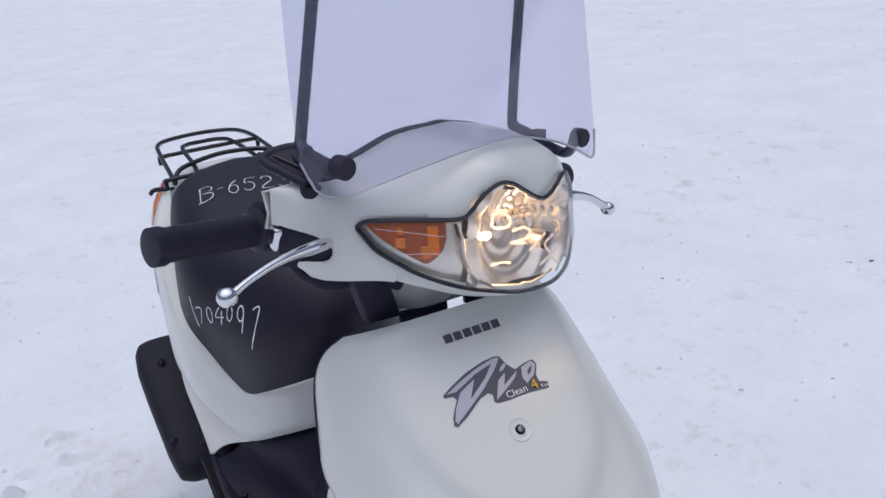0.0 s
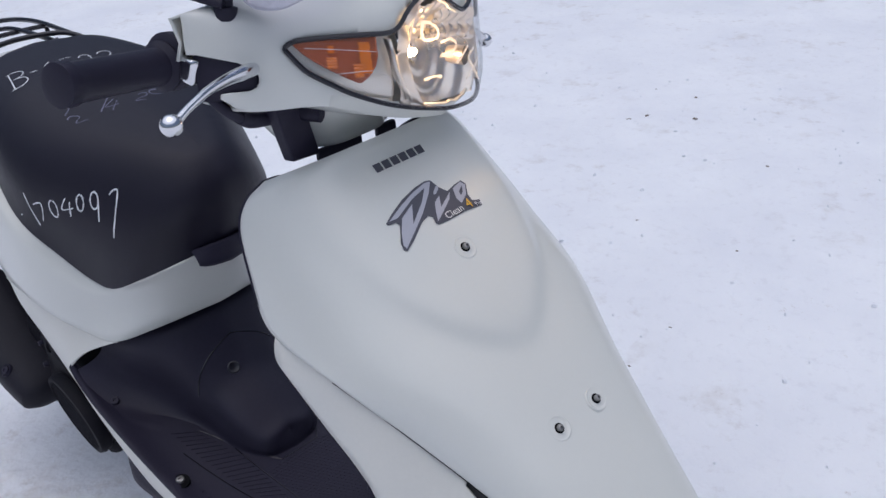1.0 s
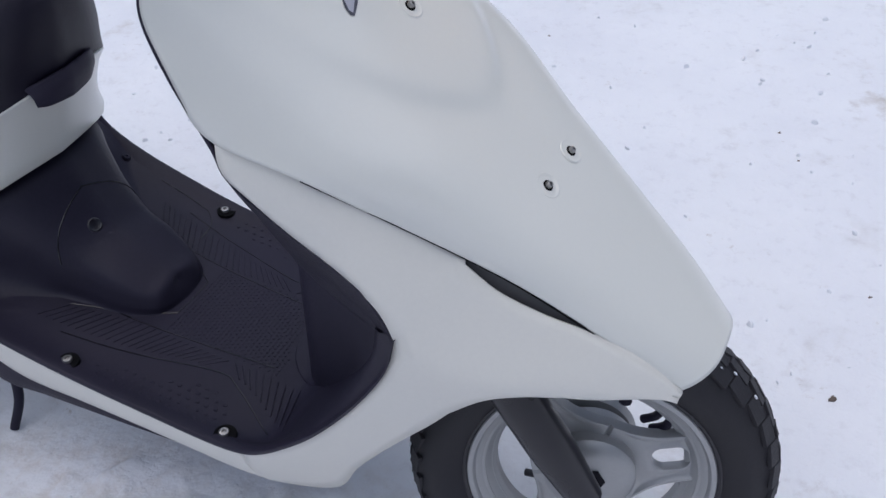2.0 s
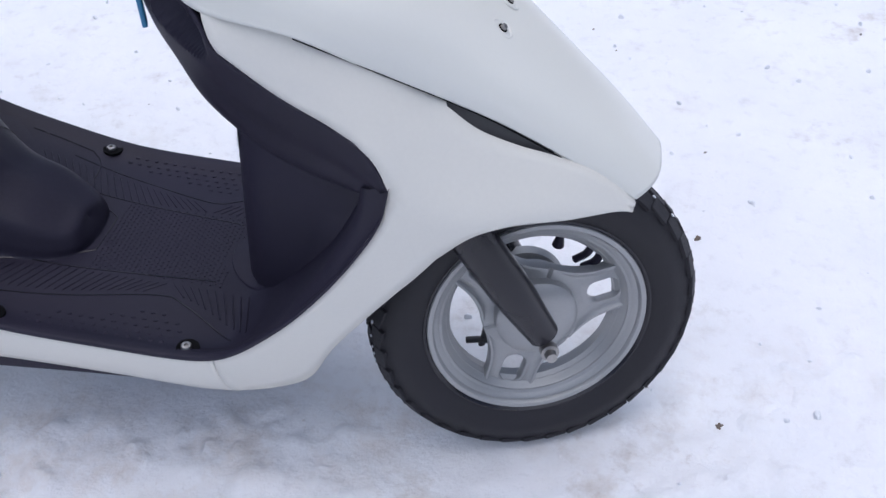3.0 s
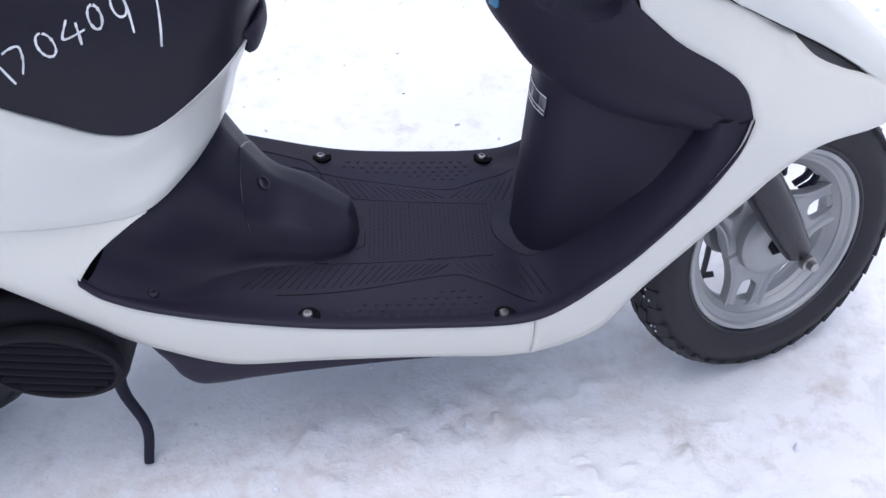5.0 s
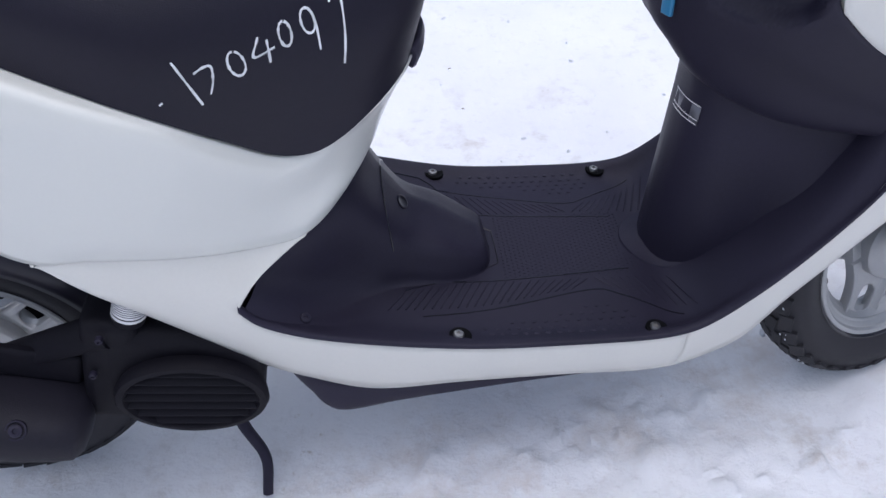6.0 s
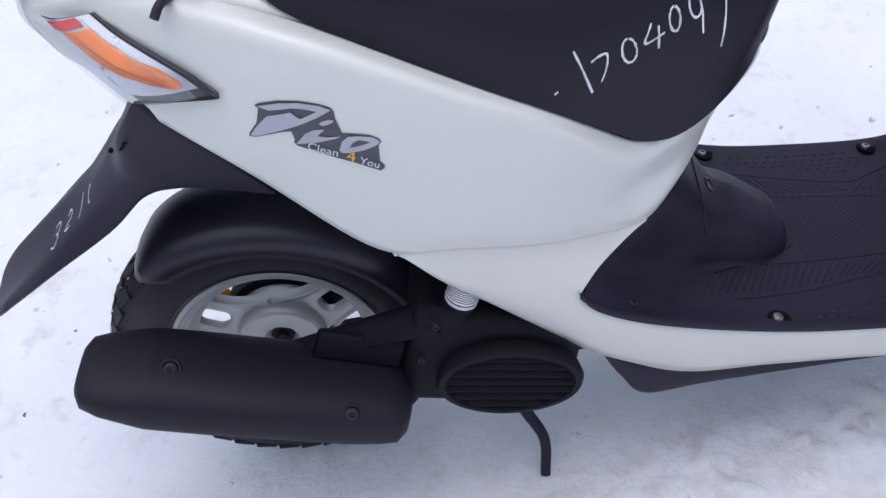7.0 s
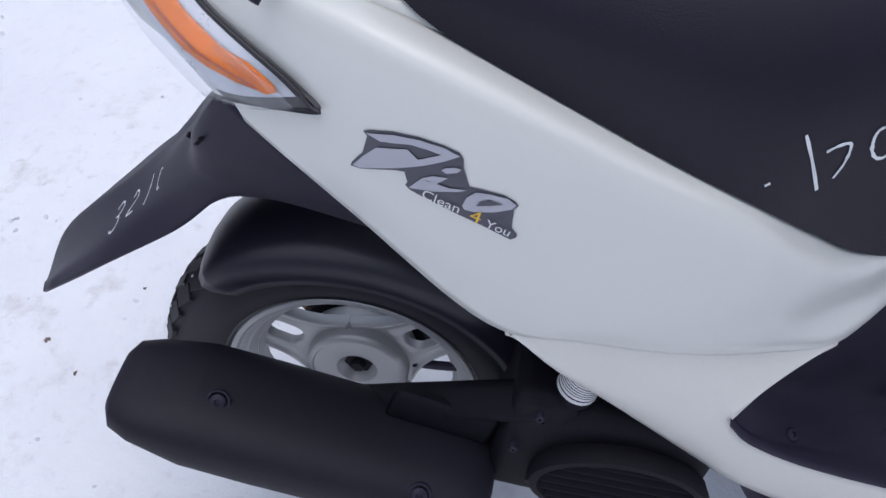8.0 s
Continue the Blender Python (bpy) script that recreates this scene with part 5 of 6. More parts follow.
for k in range(41):
    a = radians(-105 + 210 * k / 40)
    way = Vector((0.16, math.sin(a), math.cos(a))).normalized()
    at = hump_tree.ray_cast(Vector((0.500, 0, 0.360)) + way * 0.2, -way)
    if at[0]:
        seam_on.append(at[0] + way * 0.0001)
part("hatch_seam", tube(seam_on, 0.0010, 5, len(seam_on)), BLACK_GLOSS, scooter)
way = Vector((0.76, -0.33, 0.56)).normalized()
latch_at = hump_tree.ray_cast(Vector((0.535, -0.020, 0.373)) + way * 0.05, -way)
part("hatch_latch", lathe([(0.0, 0.0004), (0.006, 0.0006), (0.0075, 0.0015), (0.0090, 0.0010), (0.0095, -0.002)], 24, Matrix.Translation(latch_at[0]) @ (latch_at[1] if latch_at[1].x > 0 else -latch_at[1]).to_track_quat("Y", "Z").to_matrix().to_4x4()), BLACK_GLOSS, scooter, "black hatch latch")

# ---- front screws, column label, pocket, blue tag ----
for p in ((0.999, 0.0, 0.706), (1.1245, 0.026, 0.583), (1.1245, -0.026, 0.583)):
    n = Vector((0.66, p[1] * 3, 0.75)).normalized()
    hit_at = cowl_tree.ray_cast(Vector(p) + n * 0.05, -n)[0]
    ring = lathe([(0.0120, -0.0004), (0.0108, 0.0007), (0.0098, 0.0006), (0.0072, -0.0012), (0.0, -0.0012)], 28, Matrix.Translation(hit_at) @ n.to_track_quat("Y", "Z").to_matrix().to_4x4())
    dimple = part("screw_seat", ring, WHITE, scooter)
    # Near-black disc under the screw head.
    part("screw_dark_disc", lathe([(0.0048, -0.002), (0.0046, 0.0005), (0.0036, 0.0007), (0.0, 0.0004)], 24, Matrix.Translation(hit_at) @ n.to_track_quat("Y", "Z").to_matrix().to_4x4()), HOLLOW, scooter)
    screw(hit_at + n * 0.0003, n, scooter, "cowl_screw", 0.0031)
label = bmesh.new()
grid(label, [[Vector((0.840 + 0.30 * y * y * 20 - 0.0025 - (0.47 - z) * 0.13 + 0.004, y, z)) for y in (-0.042, -0.030, -0.018, -0.006, 0.006)] for z in (0.440, 0.452, 0.464)])
label.transform(Matrix.Translation((0.0065, 0.005, 0)))
part("column_label", label, FOIL, scooter, "scuffed silver foil label", thick=0.0006)
for z in (0.4415, 0.4465, 0.4635):
    part("label_line", tube([(0.8465 + 6.0 * y * y - 0.0035 - (0.47 - z) * 0.13 + 0.004, y + 0.005, z) for y in (-0.0415, -0.030, -0.018, -0.006, 0.005)], 0.0006, 5, 16), PAPER, scooter)
part("key_tag", box((0.005, 0.014, 0.040), pose(0.803, -0.053, 0.6060, 0, 3, 25), bevel=0.002), BLUE, scooter, "translucent blue plastic tag")

# ---- tail lamp, hook and rack ----
tail = new("tail_lamp")
tail.parent = scooter
tagged(tail, "clear tail lamp with amber indicator")
TAIL_TOP = [Vector(p) for p in ((0.0590, -0.1530, 0.6490), (0.0415, -0.1440, 0.6655), (0.0135, -0.1300, 0.6825), (-0.0125, -0.1150, 0.6975), (-0.0330, -0.1000, 0.7125))]
TAIL_LOW = [Vector(p) for p in ((-0.0180, -0.1275, 0.6400), (-0.0300, -0.1260, 0.6560), (-0.0500, -0.1180, 0.6780), (-0.0680, -0.1050, 0.6960), (-0.0850, -0.0880, 0.7110))]
TAIL = [(a, a.lerp(c, 0.5) + Vector((-0.35, -0.85, -0.1)) * b, c) for a, c, b in zip(TAIL_TOP, TAIL_LOW, (0.001, 0.003, 0.004, 0.004, 0.003))]


def tail_sheet(out, u0, u1, v0, v1, n=14, m=24):
    cols = [spline(s, 41) for s in TAIL]
    rows = []
    for i in range(m):
        v = v0 + (v1 - v0) * i / (m - 1)
        rows.append([])
        for j in range(n):
            u = u0 + (u1 - u0) * j / (n - 1)
            line = spline([c[round(u * 40)] for c in cols], 41)
            rows[-1].append(line[round(v * 40)] + Vector((-0.72, -0.50, -0.1)) * (out + 0.006 * math.sin(math.pi * u)))
    return grid(bmesh.new(), rows)


def tail_leaf(out, middle, half, v0, v1, n=9, m=26):
    """A tapering strip inside the lamp: middle and half width as functions of the height v."""
    cols = [spline(c, 81) for c in TAIL]
    rows = []
    for i in range(m):
        v = v0 + (v1 - v0) * i / (m - 1)
        rows.append([])
        for j in range(n):
            u = max(0.0, min(1.0, middle(v) + half(v) * (2 * j / (n - 1) - 1)))
            line = spline([c[round(u * 80)] for c in cols], 81)
            ridge = 0.003 * (1 - abs(2 * j / (n - 1) - 1))
            rows[-1].append(line[round(v * 80)] + Vector((-0.72, -0.50, -0.1)) * (out + ridge + 0.006 * math.sin(math.pi * u)))
    return grid(bmesh.new(), rows)


def amber_middle(v):
    return 0.22 + 0.20 * min(1.0, max(0.0, (v - 0.18) / 0.32))


def amber_half(v):
    return 0.06 + 0.16 * min(1.0, max(0.0, (v - 0.18) / 0.22)) ** 0.8


for turned_over in (False, True):
    for name, bm, mat, label_text, thick in (
            ("lamp_base", tail_sheet(-0.004, 0, 1, 0, 1), GREY, "dark grey lamp base", 0.0),
            ("lamp_mirror", tail_sheet(-0.002, 0.08, 0.98, 0.13, 1.0, 16), LAMP_SILVER, "pale stepped reflector", 0.0),
            ("indicator", tail_leaf(0.000, amber_middle, amber_half, 0.18, 0.88), BRIGHT_ORANGE, "bright orange indicator", 0.0),
            ("indicator_ridge", tail_leaf(0.0014, amber_middle, lambda v: 0.030, 0.24, 0.86, 3), AMBER, "darker ridge of the indicator", 0.0),
            ("brake_light", tail_leaf(0.000, lambda v: 0.50, lambda v: 0.26, 0.90, 1.0), RED, "red brake light", 0.0),
            ("lens", tail_sheet(0.007, 0.08, 1, 0.06, 1), CLEAR, "clear plastic lens", 0.002)):
        part(name, flipped(bm) if turned_over else bm, mat, tail, label_text, thick=thick)
    bm = tube([TAIL[0][2], TAIL[0][1], TAIL[0][0], TAIL_TOP[0].lerp(TAIL_TOP[1], 0.2)] + TAIL_TOP[1:], 0.0016, 8, 60)
    skirt = grid(bmesh.new(), [[q, q + Vector((0.004, 0.010, -0.003)), q + Vector((0.008, 0.020, -0.006))] for q in spline([TAIL[0][2], TAIL[0][1]] + TAIL_TOP, 50)])
    part("lamp_skirt", flipped(skirt) if turned_over else skirt, GREY, tail)
    part("lamp_seal", flipped(bm) if turned_over else bm, BLACK_GLOSS, tail, "black seal round the lamp")
part("cargo_hook", tube([(0.040, -0.100, 0.722), (0.034, -0.130, 0.7260), (0.0285, -0.140, 0.7190)], 0.004, 10, 14), BLACK, scooter, "black peg")

rack = new("luggage_rack")
rack.parent = scooter
tagged(rack, "black steel rear luggage rack")
RZ = 0.745
part("rack_loop", tube([(0.060, -0.100, RZ - 0.008), (0.020, -0.098, RZ - 0.002), (-0.12, -0.088, RZ + 0.004), (-0.200, -0.076, RZ + 0.003), (-0.240, -0.048, RZ + 0.001), (-0.257, 0.010, RZ), (-0.240, 0.060, RZ + 0.001), (-0.200, 0.086, RZ + 0.003), (-0.12, 0.096, RZ + 0.004), (0.020, 0.098, RZ - 0.002), (0.055, 0.098, RZ - 0.008)], 0.0042, 10, 90), BLACK_GLOSS, rack)
part("rack_loop", tube([(0.085, -0.062, RZ - 0.006), (0.0, -0.052, RZ + 0.002), (-0.12, -0.044, RZ + 0.004), (-0.162, -0.030, RZ + 0.002), (-0.177, 0.004, RZ), (-0.162, 0.036, RZ + 0.002), (-0.12, 0.050, RZ + 0.004), (0.0, 0.056, RZ + 0.002), (0.080, 0.060, RZ - 0.006)], 0.0042, 10, 80), BLACK_GLOSS, rack)
part("rack_loop", tube([(0.060, -0.100, RZ - 0.008), (0.040, -0.092, RZ + 0.001), (0.020, -0.070, RZ + 0.008), (-0.005, 0.0, RZ + 0.012), (0.010, 0.070, RZ + 0.010), (0.040, 0.094, RZ + 0.002), (0.055, 0.098, RZ - 0.008)], 0.0042, 10, 60), BLACK_GLOSS, rack)
for x, y0, y1 in ((-0.118, -0.090, 0.100), (0.056, -0.114, 0.104)):
    part("rack_bar", tube([(x + 0.002, y0, RZ - 0.016), (x, y0, RZ - 0.004), (x, y0 + 0.006, RZ - 0.001), (x, -0.04, RZ), (x, 0.04, RZ), (x, y1 - 0.006, RZ - 0.001), (x, y1, RZ - 0.004), (x + 0.002, y1, RZ - 0.016)], 0.0040, 10, 60), BLACK_GLOSS, rack)
part("rack_mount", tube([(0.045, -0.070, 0.739), (0.030, -0.045, 0.7400), (0.036, 0.0, 0.741), (0.030, 0.045, 0.7400), (-0.010, 0.070, 0.739)], 0.007, 8, 30, flat=0.5), BLACK, rack)

# ---- front brake and hoses ----
steered("drum_plate", lathe([(0.0, 0.030), (0.052, 0.030), (0.056, 0.040), (0.030, 0.052), (0.0, 0.052)], 36, Matrix.Translation((1.134, 0.012, 0.190))), SILVER, scooter)
steered("brake_arm", tube([(1.095, 0.055, 0.160), (1.092, 0.058, 0.125), (1.085, 0.058, 0.098)], 0.007, 10, 14, flat=0.6), GREY, scooter)
steered("adjuster", tube([(1.100, 0.050, 0.108), (1.082, 0.058, 0.106), (1.066, 0.064, 0.103)], 0.0045, 10, 12), GREY, scooter)
part("brake_hose", tube([(1.230, 0.050, 0.306), (1.230, 0.050, 0.274), (1.224, 0.050, 0.243), (1.208, 0.050, 0.229)], 0.0052, 10, 24), BLACK, scooter)
part("brake_hose", tube([(1.219, 0.050, 0.307), (1.219, 0.050, 0.278), (1.213, 0.050, 0.254), (1.198, 0.050, 0.240)], 0.0048, 10, 24), BLACK, scooter)
part("cable_end", tube([(1.181, 0.050, 0.309), (1.180, 0.050, 0.277), (1.178, 0.050, 0.261)], [0.0045, 0.0045, 0.0075], 10, 14), BLACK, scooter)

# ---- tyre treads ----
def tread_blocks(radius, width, root):
    bm = bmesh.new()
    w = width / 2
    for k in range(40):
        for s in (-1, 1):
            a = 2 * math.pi * (k + 0.25 * s) / 40
            turned = Matrix.Rotation(-a, 4, "Y")
            box((0.0045, 0.018, 0.0275), turned @ Matrix.Translation((radius - 0.0110, s * w * 0.66, 0)) @ Matrix.Rotation(radians(s * 32), 4, "Z") @ Matrix.Rotation(radians(s * 14), 4, "X"), bm, 0.0008)
            box((0.0045, 0.0150, 0.0285), turned @ Matrix.Translation((radius - 0.0044, s * w * 0.22, 0.006)) @ Matrix.Rotation(radians(s * 6), 4, "Z") @ Matrix.Rotation(radians(s * 22), 4, "X"), bm, 0.0008)
    part("tread", bm, RUBBER, root, smooth=False)
    bits = bmesh.new()
    rnd = random.Random(7)
    for k in range(90):
        a, s = rnd.uniform(0, 2 * math.pi), rnd.choice((-1, 1))
        m = Matrix.Rotation(-a, 4, "Y") @ Matrix.Translation((radius - 0.004, s * width * rnd.uniform(0.1, 0.42), 0))
        r = rnd.uniform(0.0008, 0.0026)
        bmesh.ops.create_icosphere(bits, subdivisions=1, radius=1.0, matrix=m @ Matrix.Diagonal((r * 0.6, r, r * 1.2, 1)))
    tagged(part("packed_snow", bits, SNOW_BITS, root, "bits of snow in the tread"), kind="stuff")


for ob in list(scooter.children):
    if ob.name in ("front_wheel", "rear_wheel"):
        tread_blocks(0.1990 if ob.name == "front_wheel" else 0.2090, 0.086, ob)


# ---- decals and chalk ----
def onto(tree, p, n, lift):
    at = tree.ray_cast(p + n * 0.08, -n)[0]
    return (at if at else p) + n * lift


def decal(name, outlines, tree, origin, u, v, mat, lift, label=""):
    """Thin coloured film that follows the panel below it. Outlines in millimetres along u and v."""
    u, v = Vector(u).normalized(), Vector(v).normalized()
    n = u.cross(v)
    bm = bmesh.new()
    for outline in outlines:
        verts = [bm.verts.new(Vector(origin) + u * a * 0.001 + v * b * 0.001) for a, b in outline]
        bm.faces.new(verts)
    bmesh.ops.triangulate(bm, faces=bm.faces)
    for _ in range(2):
        bmesh.ops.subdivide_edges(bm, edges=[e for e in bm.edges if e.calc_length() > 0.006], cuts=1)
        bmesh.ops.triangulate(bm, faces=bm.faces)
    for w in bm.verts:
        w.co = onto(tree, w.co, n, lift)
    bmesh.ops.recalc_face_normals(bm, faces=bm.faces)
    return part(name, bm, mat, scooter, label)


FRONT = ((0.966, 0, 0.732), (0, 1, 0), (-0.76, 0, 0.65))
decal("front_badge", [[(-54.2, 10.5), (-44.3, 15.8), (-25.9, 23.5), (-5.8, 28.7), (7.5, 30.0), (13.5, 28.6), (16.8, 18.9), (22.5, 11.8), (32.8, 14.6), (43.0, 15.7), (45.8, 10.6), (39.5, 0.2), (39.4, -6.5), (47.2, -9.2), (45.8, -15.2), (23.8, -13.1), (3.2, -13.5), (-8.6, -12.9), (-11.1, -10.5), (-9.6, -3.8), (-13.1, -1.0), (-22.6, -3.6), (-41.2, -14.8), (-53.5, -20.6), (-55.9, -18.3), (-54.0, -11.2), (-43.7, 3.1), (-45.4, 7.0), (-53.5, 8.1)]], cowl_tree, *FRONT, DECAL_GREY, 0.0006, "dark grey badge sticker with silver shapes")
decal("badge_silver", [[(-50.5, 10.7), (-29.9, 19.1), (-11.6, 25.0), (6.0, 28.5), (12.3, 27.3), (3.0, 17.9), (-15.9, 3.6), (-34.8, -7.8), (-52.4, -18.2), (-53.5, -14.5), (-47.3, -3.4), (-37.5, 8.2), (-19.6, 15.7), (-31.4, -1.2), (-9.4, 13.2), (2.6, 24.2), (-16.3, 19.9), (-32.9, 13.2), (-41.1, 10.0)], [(2.2, 7.5), (11.2, 11.8), (4.9, 0.7), (23.5, 10.2), (18.1, 4.0), (3.6, -4.0), (-8.1, -9.9), (-3.1, -0.7)], [(29.0, 11.9), (40.8, 14.8), (44.1, 10.2), (37.7, 1.0), (26.9, -4.7), (25.3, 1.6)], [(8.6, 17.4), (14.1, 20.9), (16.5, 20.2), (14.4, 17.2), (9.0, 14.1), (6.7, 14.8)]], cowl_tree, *FRONT, DECAL_SILVER, 0.0010)
decal("badge_hole", [[(32.9, 6.7), (39.9, 10.7), (36.4, 5.0), (31.3, 1.9)]], cowl_tree, *FRONT, DECAL_GREY, 0.0014)
for k in range(6):
    decal("mark_block", [[(-30 + 10.2 * k, -4.2), (-21.6 + 10.2 * k, -4.2), (-21.6 + 10.2 * k, 4.2), (-30 + 10.2 * k, 4.2)]], cowl_tree, (0.922, 0, 0.7735), (0, 1, 0), (-0.72, 0, 0.69), DECAL_GREY, 0.0006)
REAR = ((0.137, -0.18, 0.608), (1, 0, 0), (0, 0, 1))
decal("side_badge", [[(-46.9, 33.0), (-42.4, 35.2), (-25.5, 38.0), (-8.2, 37.3), (7.2, 33.8), (16.6, 30.0), (19.1, 25.9), (18.7, 8.7), (21.6, 5.0), (31.2, 3.9), (44.4, 1.3), (51.5, -3.1), (53.3, -6.2), (50.3, -9.4), (40.5, -13.3), (36.1, -17.3), (37.2, -22.9), (42.7, -26.9), (52.0, -30.7), (51.3, -33.8), (47.5, -36.3), (28.9, -27.1), (11.5, -19.9), (-5.9, -12.4), (-19.0, -6.8), (-21.7, -3.4), (-17.3, 4.2), (-20.8, 8.0), (-28.7, 7.3), (-53.8, 0.8), (-60.4, 1.2), (-58.7, 5.0), (-49.6, 15.7), (-41.3, 22.6), (-42.7, 27.4)]], rear_tree, *REAR, DECAL_GREY, 0.0006, "dark grey badge sticker with silver shapes")
for outline in ([(-44.7, 32.5), (-25.7, 35.9), (-8.4, 35.6), (7.2, 32.4), (17.1, 27.7), (5.1, 27.1), (-5.1, 29.8), (-14.9, 31.1), (-35.4, 28.6)], [(17.1, 27.7), (6.6, 22.5), (-8.6, 16.2), (-27.1, 9.9), (-53.6, 2.1), (-58.3, 3.1), (-49.2, 13.6), (-38.7, 23.1), (-17.1, 27.1), (-33.3, 13.0), (-10.7, 20.6), (5.1, 27.1)], [(-19.5, -4.4), (-9.4, 6.1), (-1.6, 9.7), (8.3, 9.9), (-2.5, 1.5), (20.2, 2.2), (15.2, 0.2), (-2.6, -3.4)], [(16.5, -11.3), (20.0, -3.4), (26.3, 1.6), (34.8, 1.5), (46.8, -0.7), (52.1, -5.3), (49.1, -8.8), (38.1, -12.9), (24.4, -15.4), (17.5, -14.4)], [(4.4, 15.4), (7.0, 17.5), (13.7, 19.0), (17.6, 17.9), (14.7, 15.2), (7.3, 13.3)]):
    decal("badge_silver", [outline], rear_tree, *REAR, DECAL_SILVER, 0.0015)
decal("badge_hole", [[(25.6, -9.5), (29.1, -4.9), (34.7, -2.7), (39.5, -4.7), (43.7, -5.4), (34.6, -7.8)]], rear_tree, *REAR, DECAL_GREY, 0.0020)


def arc(cx, cy, rx, ry, a0, a1, n=10):
    return [(cx + rx * math.cos(radians(a0 + (a1 - a0) * k / n)), cy + ry * math.sin(radians(a0 + (a1 - a0) * k / n))) for k in range(n + 1)]


GLYPH = {
    "0": [arc(0.5, 0.5, 0.4, 0.5, 80, 430, 14)], "1": [[(0.5, 1), (0.5, 0)]], "2": [arc(0.45, 0.72, 0.36, 0.28, 170, -40) + [(0.1, 0.05), (0.95, 0.0)]],
    "3": [arc(0.42, 0.75, 0.38, 0.25, 160, -90) + arc(0.42, 0.25, 0.45, 0.26, 90, -150)], "4": [[(0.5, 1), (0.08, 0.42), (0.98, 0.45)], [(0.78, 0.8), (0.62, 0)]],
    "5": [[(0.95, 1), (0.3, 0.97), (0.22, 0.6)] + arc(0.45, 0.32, 0.42, 0.32, 100, -140)], "6": [[(0.75, 1), (0.35, 0.75)] + arc(0.5, 0.3, 0.36, 0.3, 150, -210, 12)],
    "7": [[(0.05, 0.92), (0.5, 1.0), (0.9, 0.93), (0.8, 0.45), (0.5, 0)]], "9": [arc(0.42, 0.72, 0.36, 0.28, 20, 380, 12) + [(0.76, 0.5), (0.62, 0)]],
    "c": [arc(0.55, 0.5, 0.45, 0.5, 60, 300, 10)], "B": [[(0.12, 1.0), (0.15, 0)], [(0.0, 0.95)] + arc(0.3, 0.75, 0.55, 0.25, 90, -90, 8) + arc(0.3, 0.25, 0.62, 0.26, 90, -95, 8) + [(0.0, 0.02)]], "-": [[(0.1, 0.5), (0.8, 0.52)]], ".": [[(0.3, 0.05), (0.6, 0.12)]], "|": [[(0.3, 1), (0.4, 0)]]}


def chalk(name, marks, tree, origin, u, v, width, label, mat=None, lift=0.0007, turn=None):
    """Hand strokes on a surface. marks: (sign, along, up, wide, high, slant) in metres."""
    u, v = Vector(u).normalized(), Vector(v).normalized()
    n = u.cross(v)
    bm = bmesh.new()
    for sign, du, dv, w, h, slant in marks:
        for stroke in GLYPH[sign]:
            flat = spline([Vector((du + w * (a - 0.5) + slant * (b - 0.5) * h, dv + h * (b - 0.5), 0)) for a, b in stroke], max(6, 4 * len(stroke)))
            rows = []
            for i, p in enumerate(flat):
                d = (flat[min(i + 1, len(flat) - 1)] - flat[max(i - 1, 0)]).normalized()
                side = Vector((-d.y, d.x, 0)) * width / 2 * (0.75 + 0.5 * noise.noise((i * 0.7, du * 90, dv * 90)))
                rows.append([onto(tree, Vector(origin) + u * q.x + v * q.y, n, lift) for q in (p - side, p + side)])
            grid(bm, rows)
    if turn:
        bm.transform(turn)
    bmesh.ops.recalc_face_normals(bm, faces=bm.faces)
    return part(name, bm, mat or CHALK, scooter, label)


chalk("chalk_number", [(".", -0.096, -0.002, 0.010, 0.02, 0), ("1", -0.0720, -0.002, 0.004, 0.047, -0.42), ("7", -0.0560, -0.006, 0.018, 0.026, -0.15), ("0", -0.0285, -0.002, 0.017, 0.023, -0.25), ("4", -0.0040, -0.001, 0.022, 0.025, -0.2), ("0", 0.0180, 0.004, 0.014, 0.021, -0.1), ("9", 0.0430, -0.003, 0.017, 0.038, -0.15), ("7", 0.0690, -0.014, 0.014, 0.060, 0.0)],
      seat_tree, (0.431, -0.134, 0.640), (0.90, 0.38, 0.14), (0.05, 0.10, 0.99), 0.0028, "white chalk digits")
chalk("chalk_code", [("B", -0.066, -0.004, 0.026, 0.050, 0), ("-", -0.044, 0.0, 0.014, 0.03, 0), ("6", -0.024, 0.0, 0.020, 0.048, 0), ("5", 0.000, 0.002, 0.022, 0.046, 0), ("2", 0.028, 0.0, 0.022, 0.046, 0), ("3", 0.056, 0.004, 0.024, 0.046, 0)],
      seat_tree, (0.256, -0.022, 0.765), (0.24, 0.97, 0), (-0.97, 0.24, 0), 0.0020, "white chalk letters and digits")
chalk("chalk_scrawl", [("7", -0.053, 0.008, 0.016, 0.022, 0.2), ("2", -0.043, -0.018, 0.018, 0.018, -0.6), ("4", 0.004, -0.009, 0.020, 0.026, 0.3), ("|", -0.004, -0.004, 0.006, 0.030, 0.5), ("2", 0.044, -0.006, 0.016, 0.022, 0.4), ("-", 0.026, 0.020, 0.028, 0.02, 0), ("-", 0.067, 0.012, 0.026, 0.02, 0), ("c", 0.064, 0.006, 0.022, 0.016, 0), ("|", -0.012, 0.022, 0.020, 0.020, 1.0)],
      seat_tree, (0.384, -0.032, 0.730), (0.30, 0.95, 0.05), (-0.90, 0.28, 0.30), 0.0019, "faint chalk strokes", FAINT_CHALK)
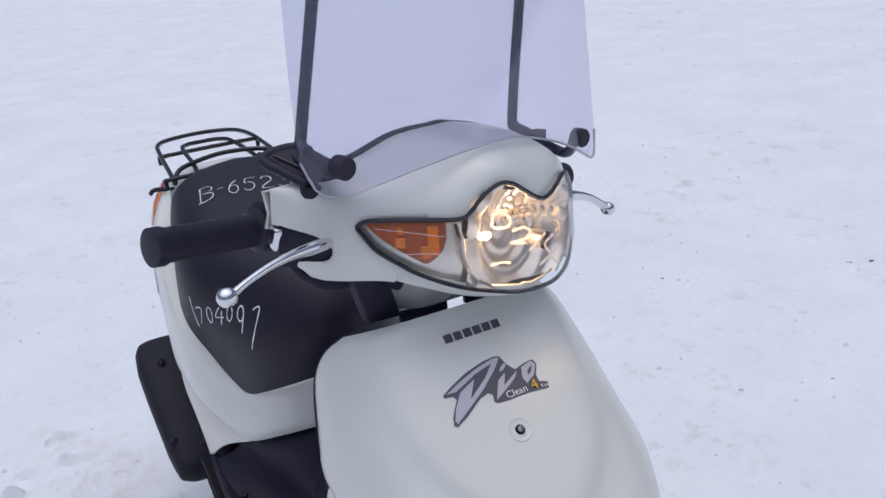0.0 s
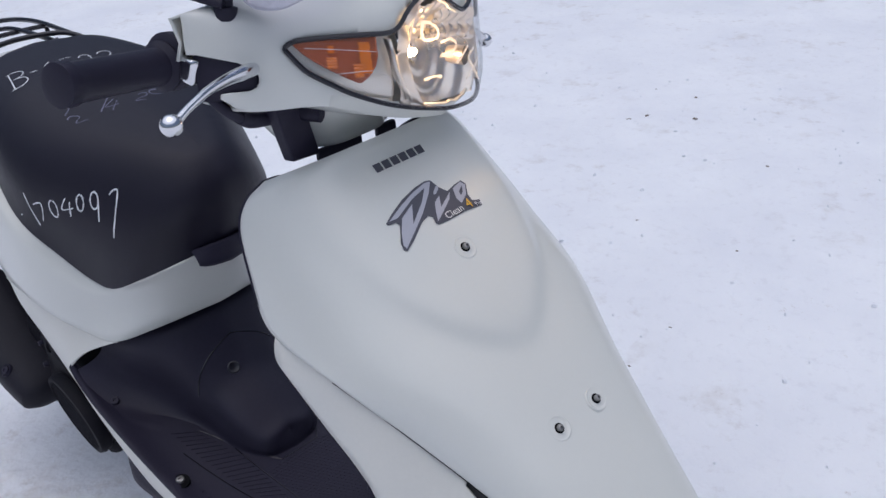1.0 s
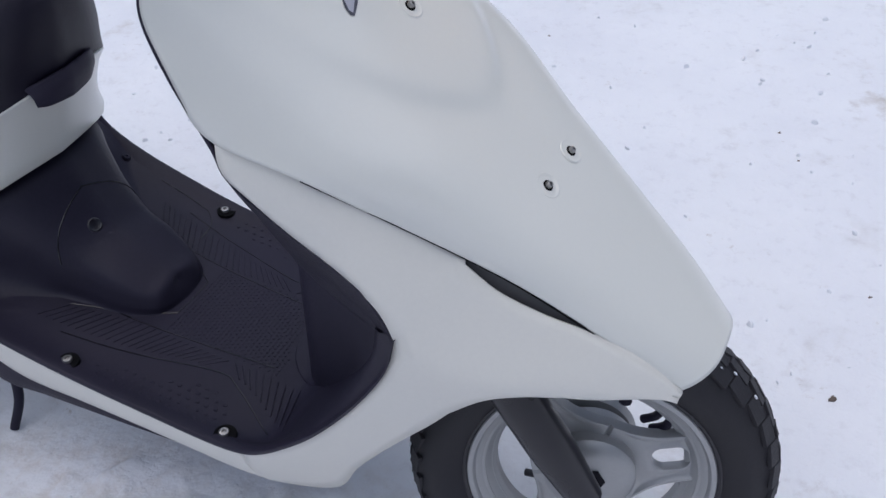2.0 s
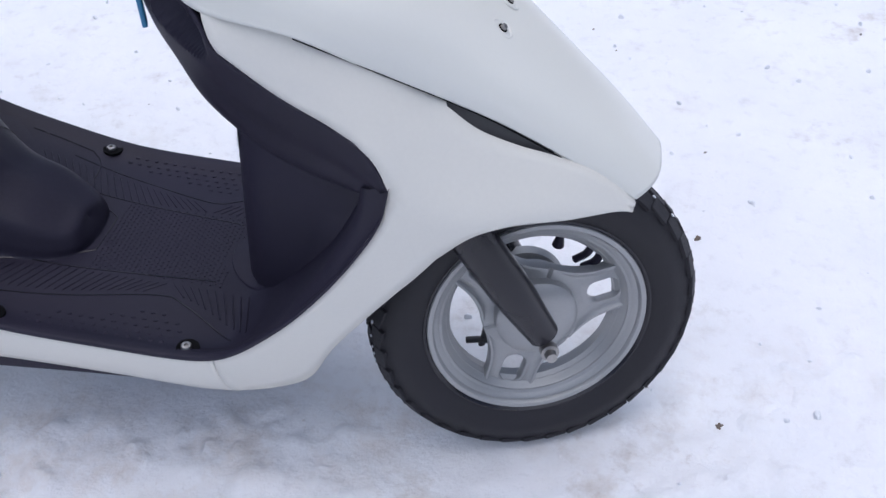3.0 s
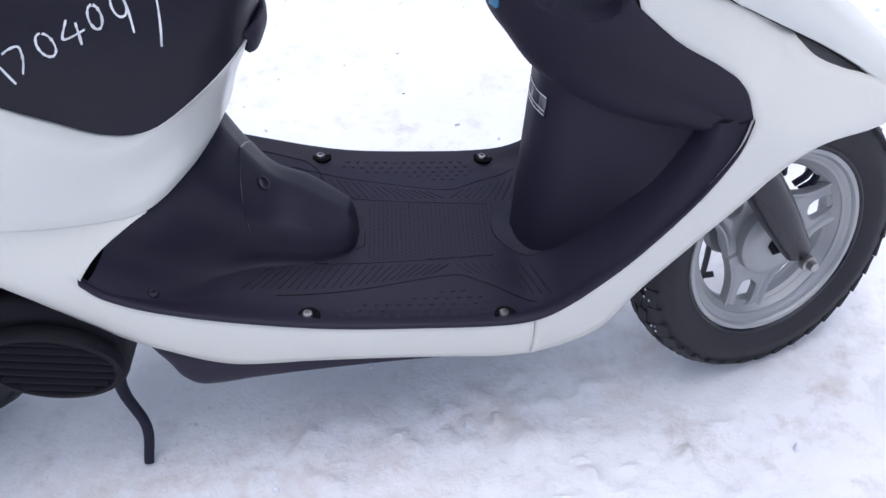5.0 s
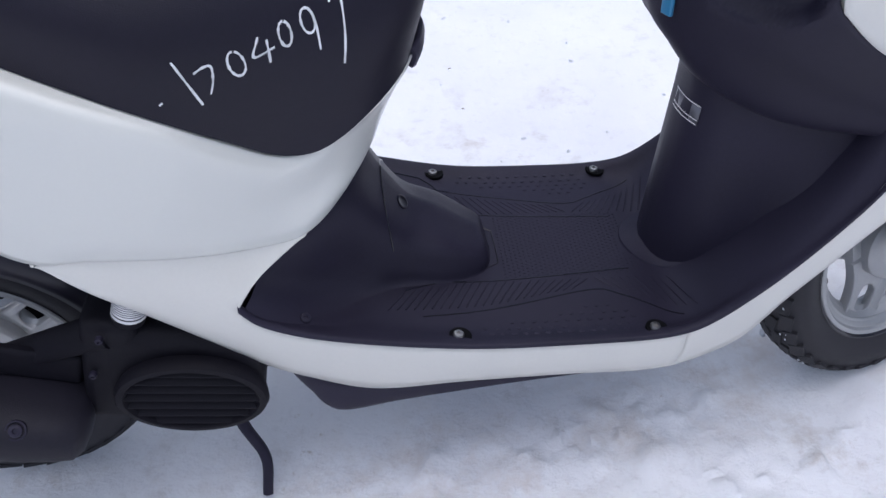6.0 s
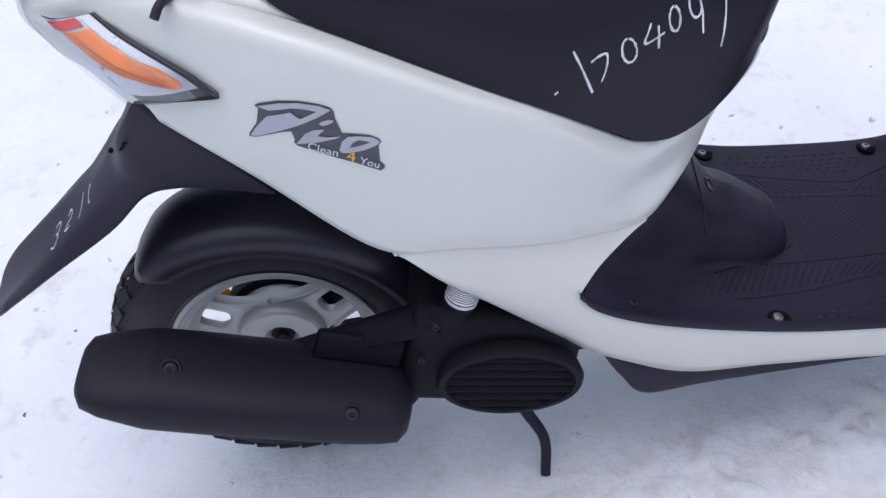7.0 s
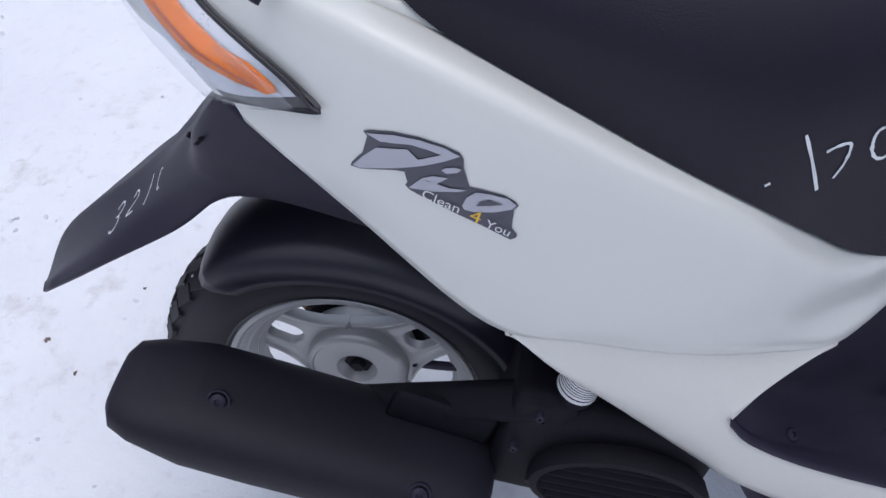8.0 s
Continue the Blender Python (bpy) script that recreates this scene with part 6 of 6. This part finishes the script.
chalk("chalk_mark", [("3", -0.043, 0.006, 0.013, 0.020, 0), ("2", -0.020, 0.007, 0.011, 0.016, 0), ("1", 0.006, 0.006, 0.004, 0.020, 0.3), ("c", 0.026, 0.006, 0.008, 0.014, 0.3)],
      fender_tree, (-0.158, -0.055, 0.472), (0.74, 0.0, 0.67), (-0.40, 0.45, 0.80), 0.0020, "white chalk digits")
LENS_MARKS = [[(-0.058, 0.893), (-0.049, 0.8915), (-0.042, 0.886), (-0.043, 0.8795), (-0.054, 0.878), (-0.059, 0.881)], [(-0.056, 0.892), (-0.0575, 0.886), (-0.058, 0.880)], [(-0.040, 0.875), (-0.028, 0.877), (-0.021, 0.872), (-0.027, 0.8665), (-0.041, 0.8645), (-0.025, 0.863)],
              [(-0.002, 0.869), (-0.013, 0.862), (-0.023, 0.856)], [(0.010, 0.866), (-0.002, 0.860), (0.001, 0.853), (0.020, 0.836)], [(0.020, 0.856), (0.005, 0.848), (-0.009, 0.841)], [(-0.060, 0.846), (-0.050, 0.848), (-0.042, 0.847)]]
marks = bmesh.new()
for line in LENS_MARKS:
    rows, path = [], spline([(y, z, 0) for y, z in line], 6 * len(line))
    for i, p in enumerate(path):
        along = (path[min(i + 1, len(path) - 1)] - path[max(i - 1, 0)]).normalized()
        side = Vector((-along.y, along.x, 0)) * 0.0015 * (0.8 + 0.5 * noise.noise((i * 0.8, p.x * 90, p.y * 90)))
        rows.append([Vector((lens_x(q.x, q.y) + 0.0038, q.x, q.y)) for q in (p - side, p + side)])
    grid(marks, rows)
steered("lens_chalk", marks, GREASE, headlamp, "pale chalk strokes")


# ---- words on the badges ----
def words(text, tree, origin, u, v, at, size, lean, mat):
    """Small printed words laid on a panel. at: millimetres along u and v; lean: turn in degrees."""
    curve = bpy.data.curves.new("words", "FONT")
    curve.body, curve.size, curve.resolution_u = text, size, 3
    holder = new("words", curve)
    me = bpy.data.meshes.new_from_object(holder)
    bpy.data.objects.remove(holder)
    bpy.data.curves.remove(curve)
    bm = bmesh.new()
    bm.from_mesh(me)
    bpy.data.meshes.remove(me)
    bmesh.ops.triangulate(bm, faces=bm.faces)
    u, v = Vector(u).normalized(), Vector(v).normalized()
    n, c, s = u.cross(v), math.cos(radians(lean)), math.sin(radians(lean))
    for w in bm.verts:
        a, k = w.co.x * c - w.co.y * s + at[0] * 0.001, w.co.x * s + w.co.y * c + at[1] * 0.001
        w.co = onto(tree, Vector(origin) + u * a + v * k, n, 0.0022)
    return part("badge_words", bm, mat, scooter, "small pale printed words" if mat is PAPER else "yellow printed figure", smooth=False)


words("Clean", cowl_tree, *FRONT, (1.5, -12.6), 0.0098, 2, PAPER)
words("4", cowl_tree, *FRONT, (29.0, -12.8), 0.0140, 2, DECAL_YELLOW)
words("You", cowl_tree, *FRONT, (37.5, -13.8), 0.0058, -2, PAPER)
words("Clean", rear_tree, *REAR, (-11.5, -9.4), 0.0116, -19, PAPER)
words("4", rear_tree, *REAR, (19.9, -22.3), 0.0158, -18, DECAL_YELLOW)
words("You", rear_tree, *REAR, (30.5, -26.1), 0.0106, -21, PAPER)

# ---- dark grey mark at the side panel's dent ----
part("dent_mark", tube([(0.8090, -0.1500, 0.2010), (0.8150, -0.1502, 0.2013), (0.8225, -0.1500, 0.2022)], [0.0008, 0.0018, 0.0007], 8, 10), DECAL_GREY, scooter, "small dark mark at a dent")
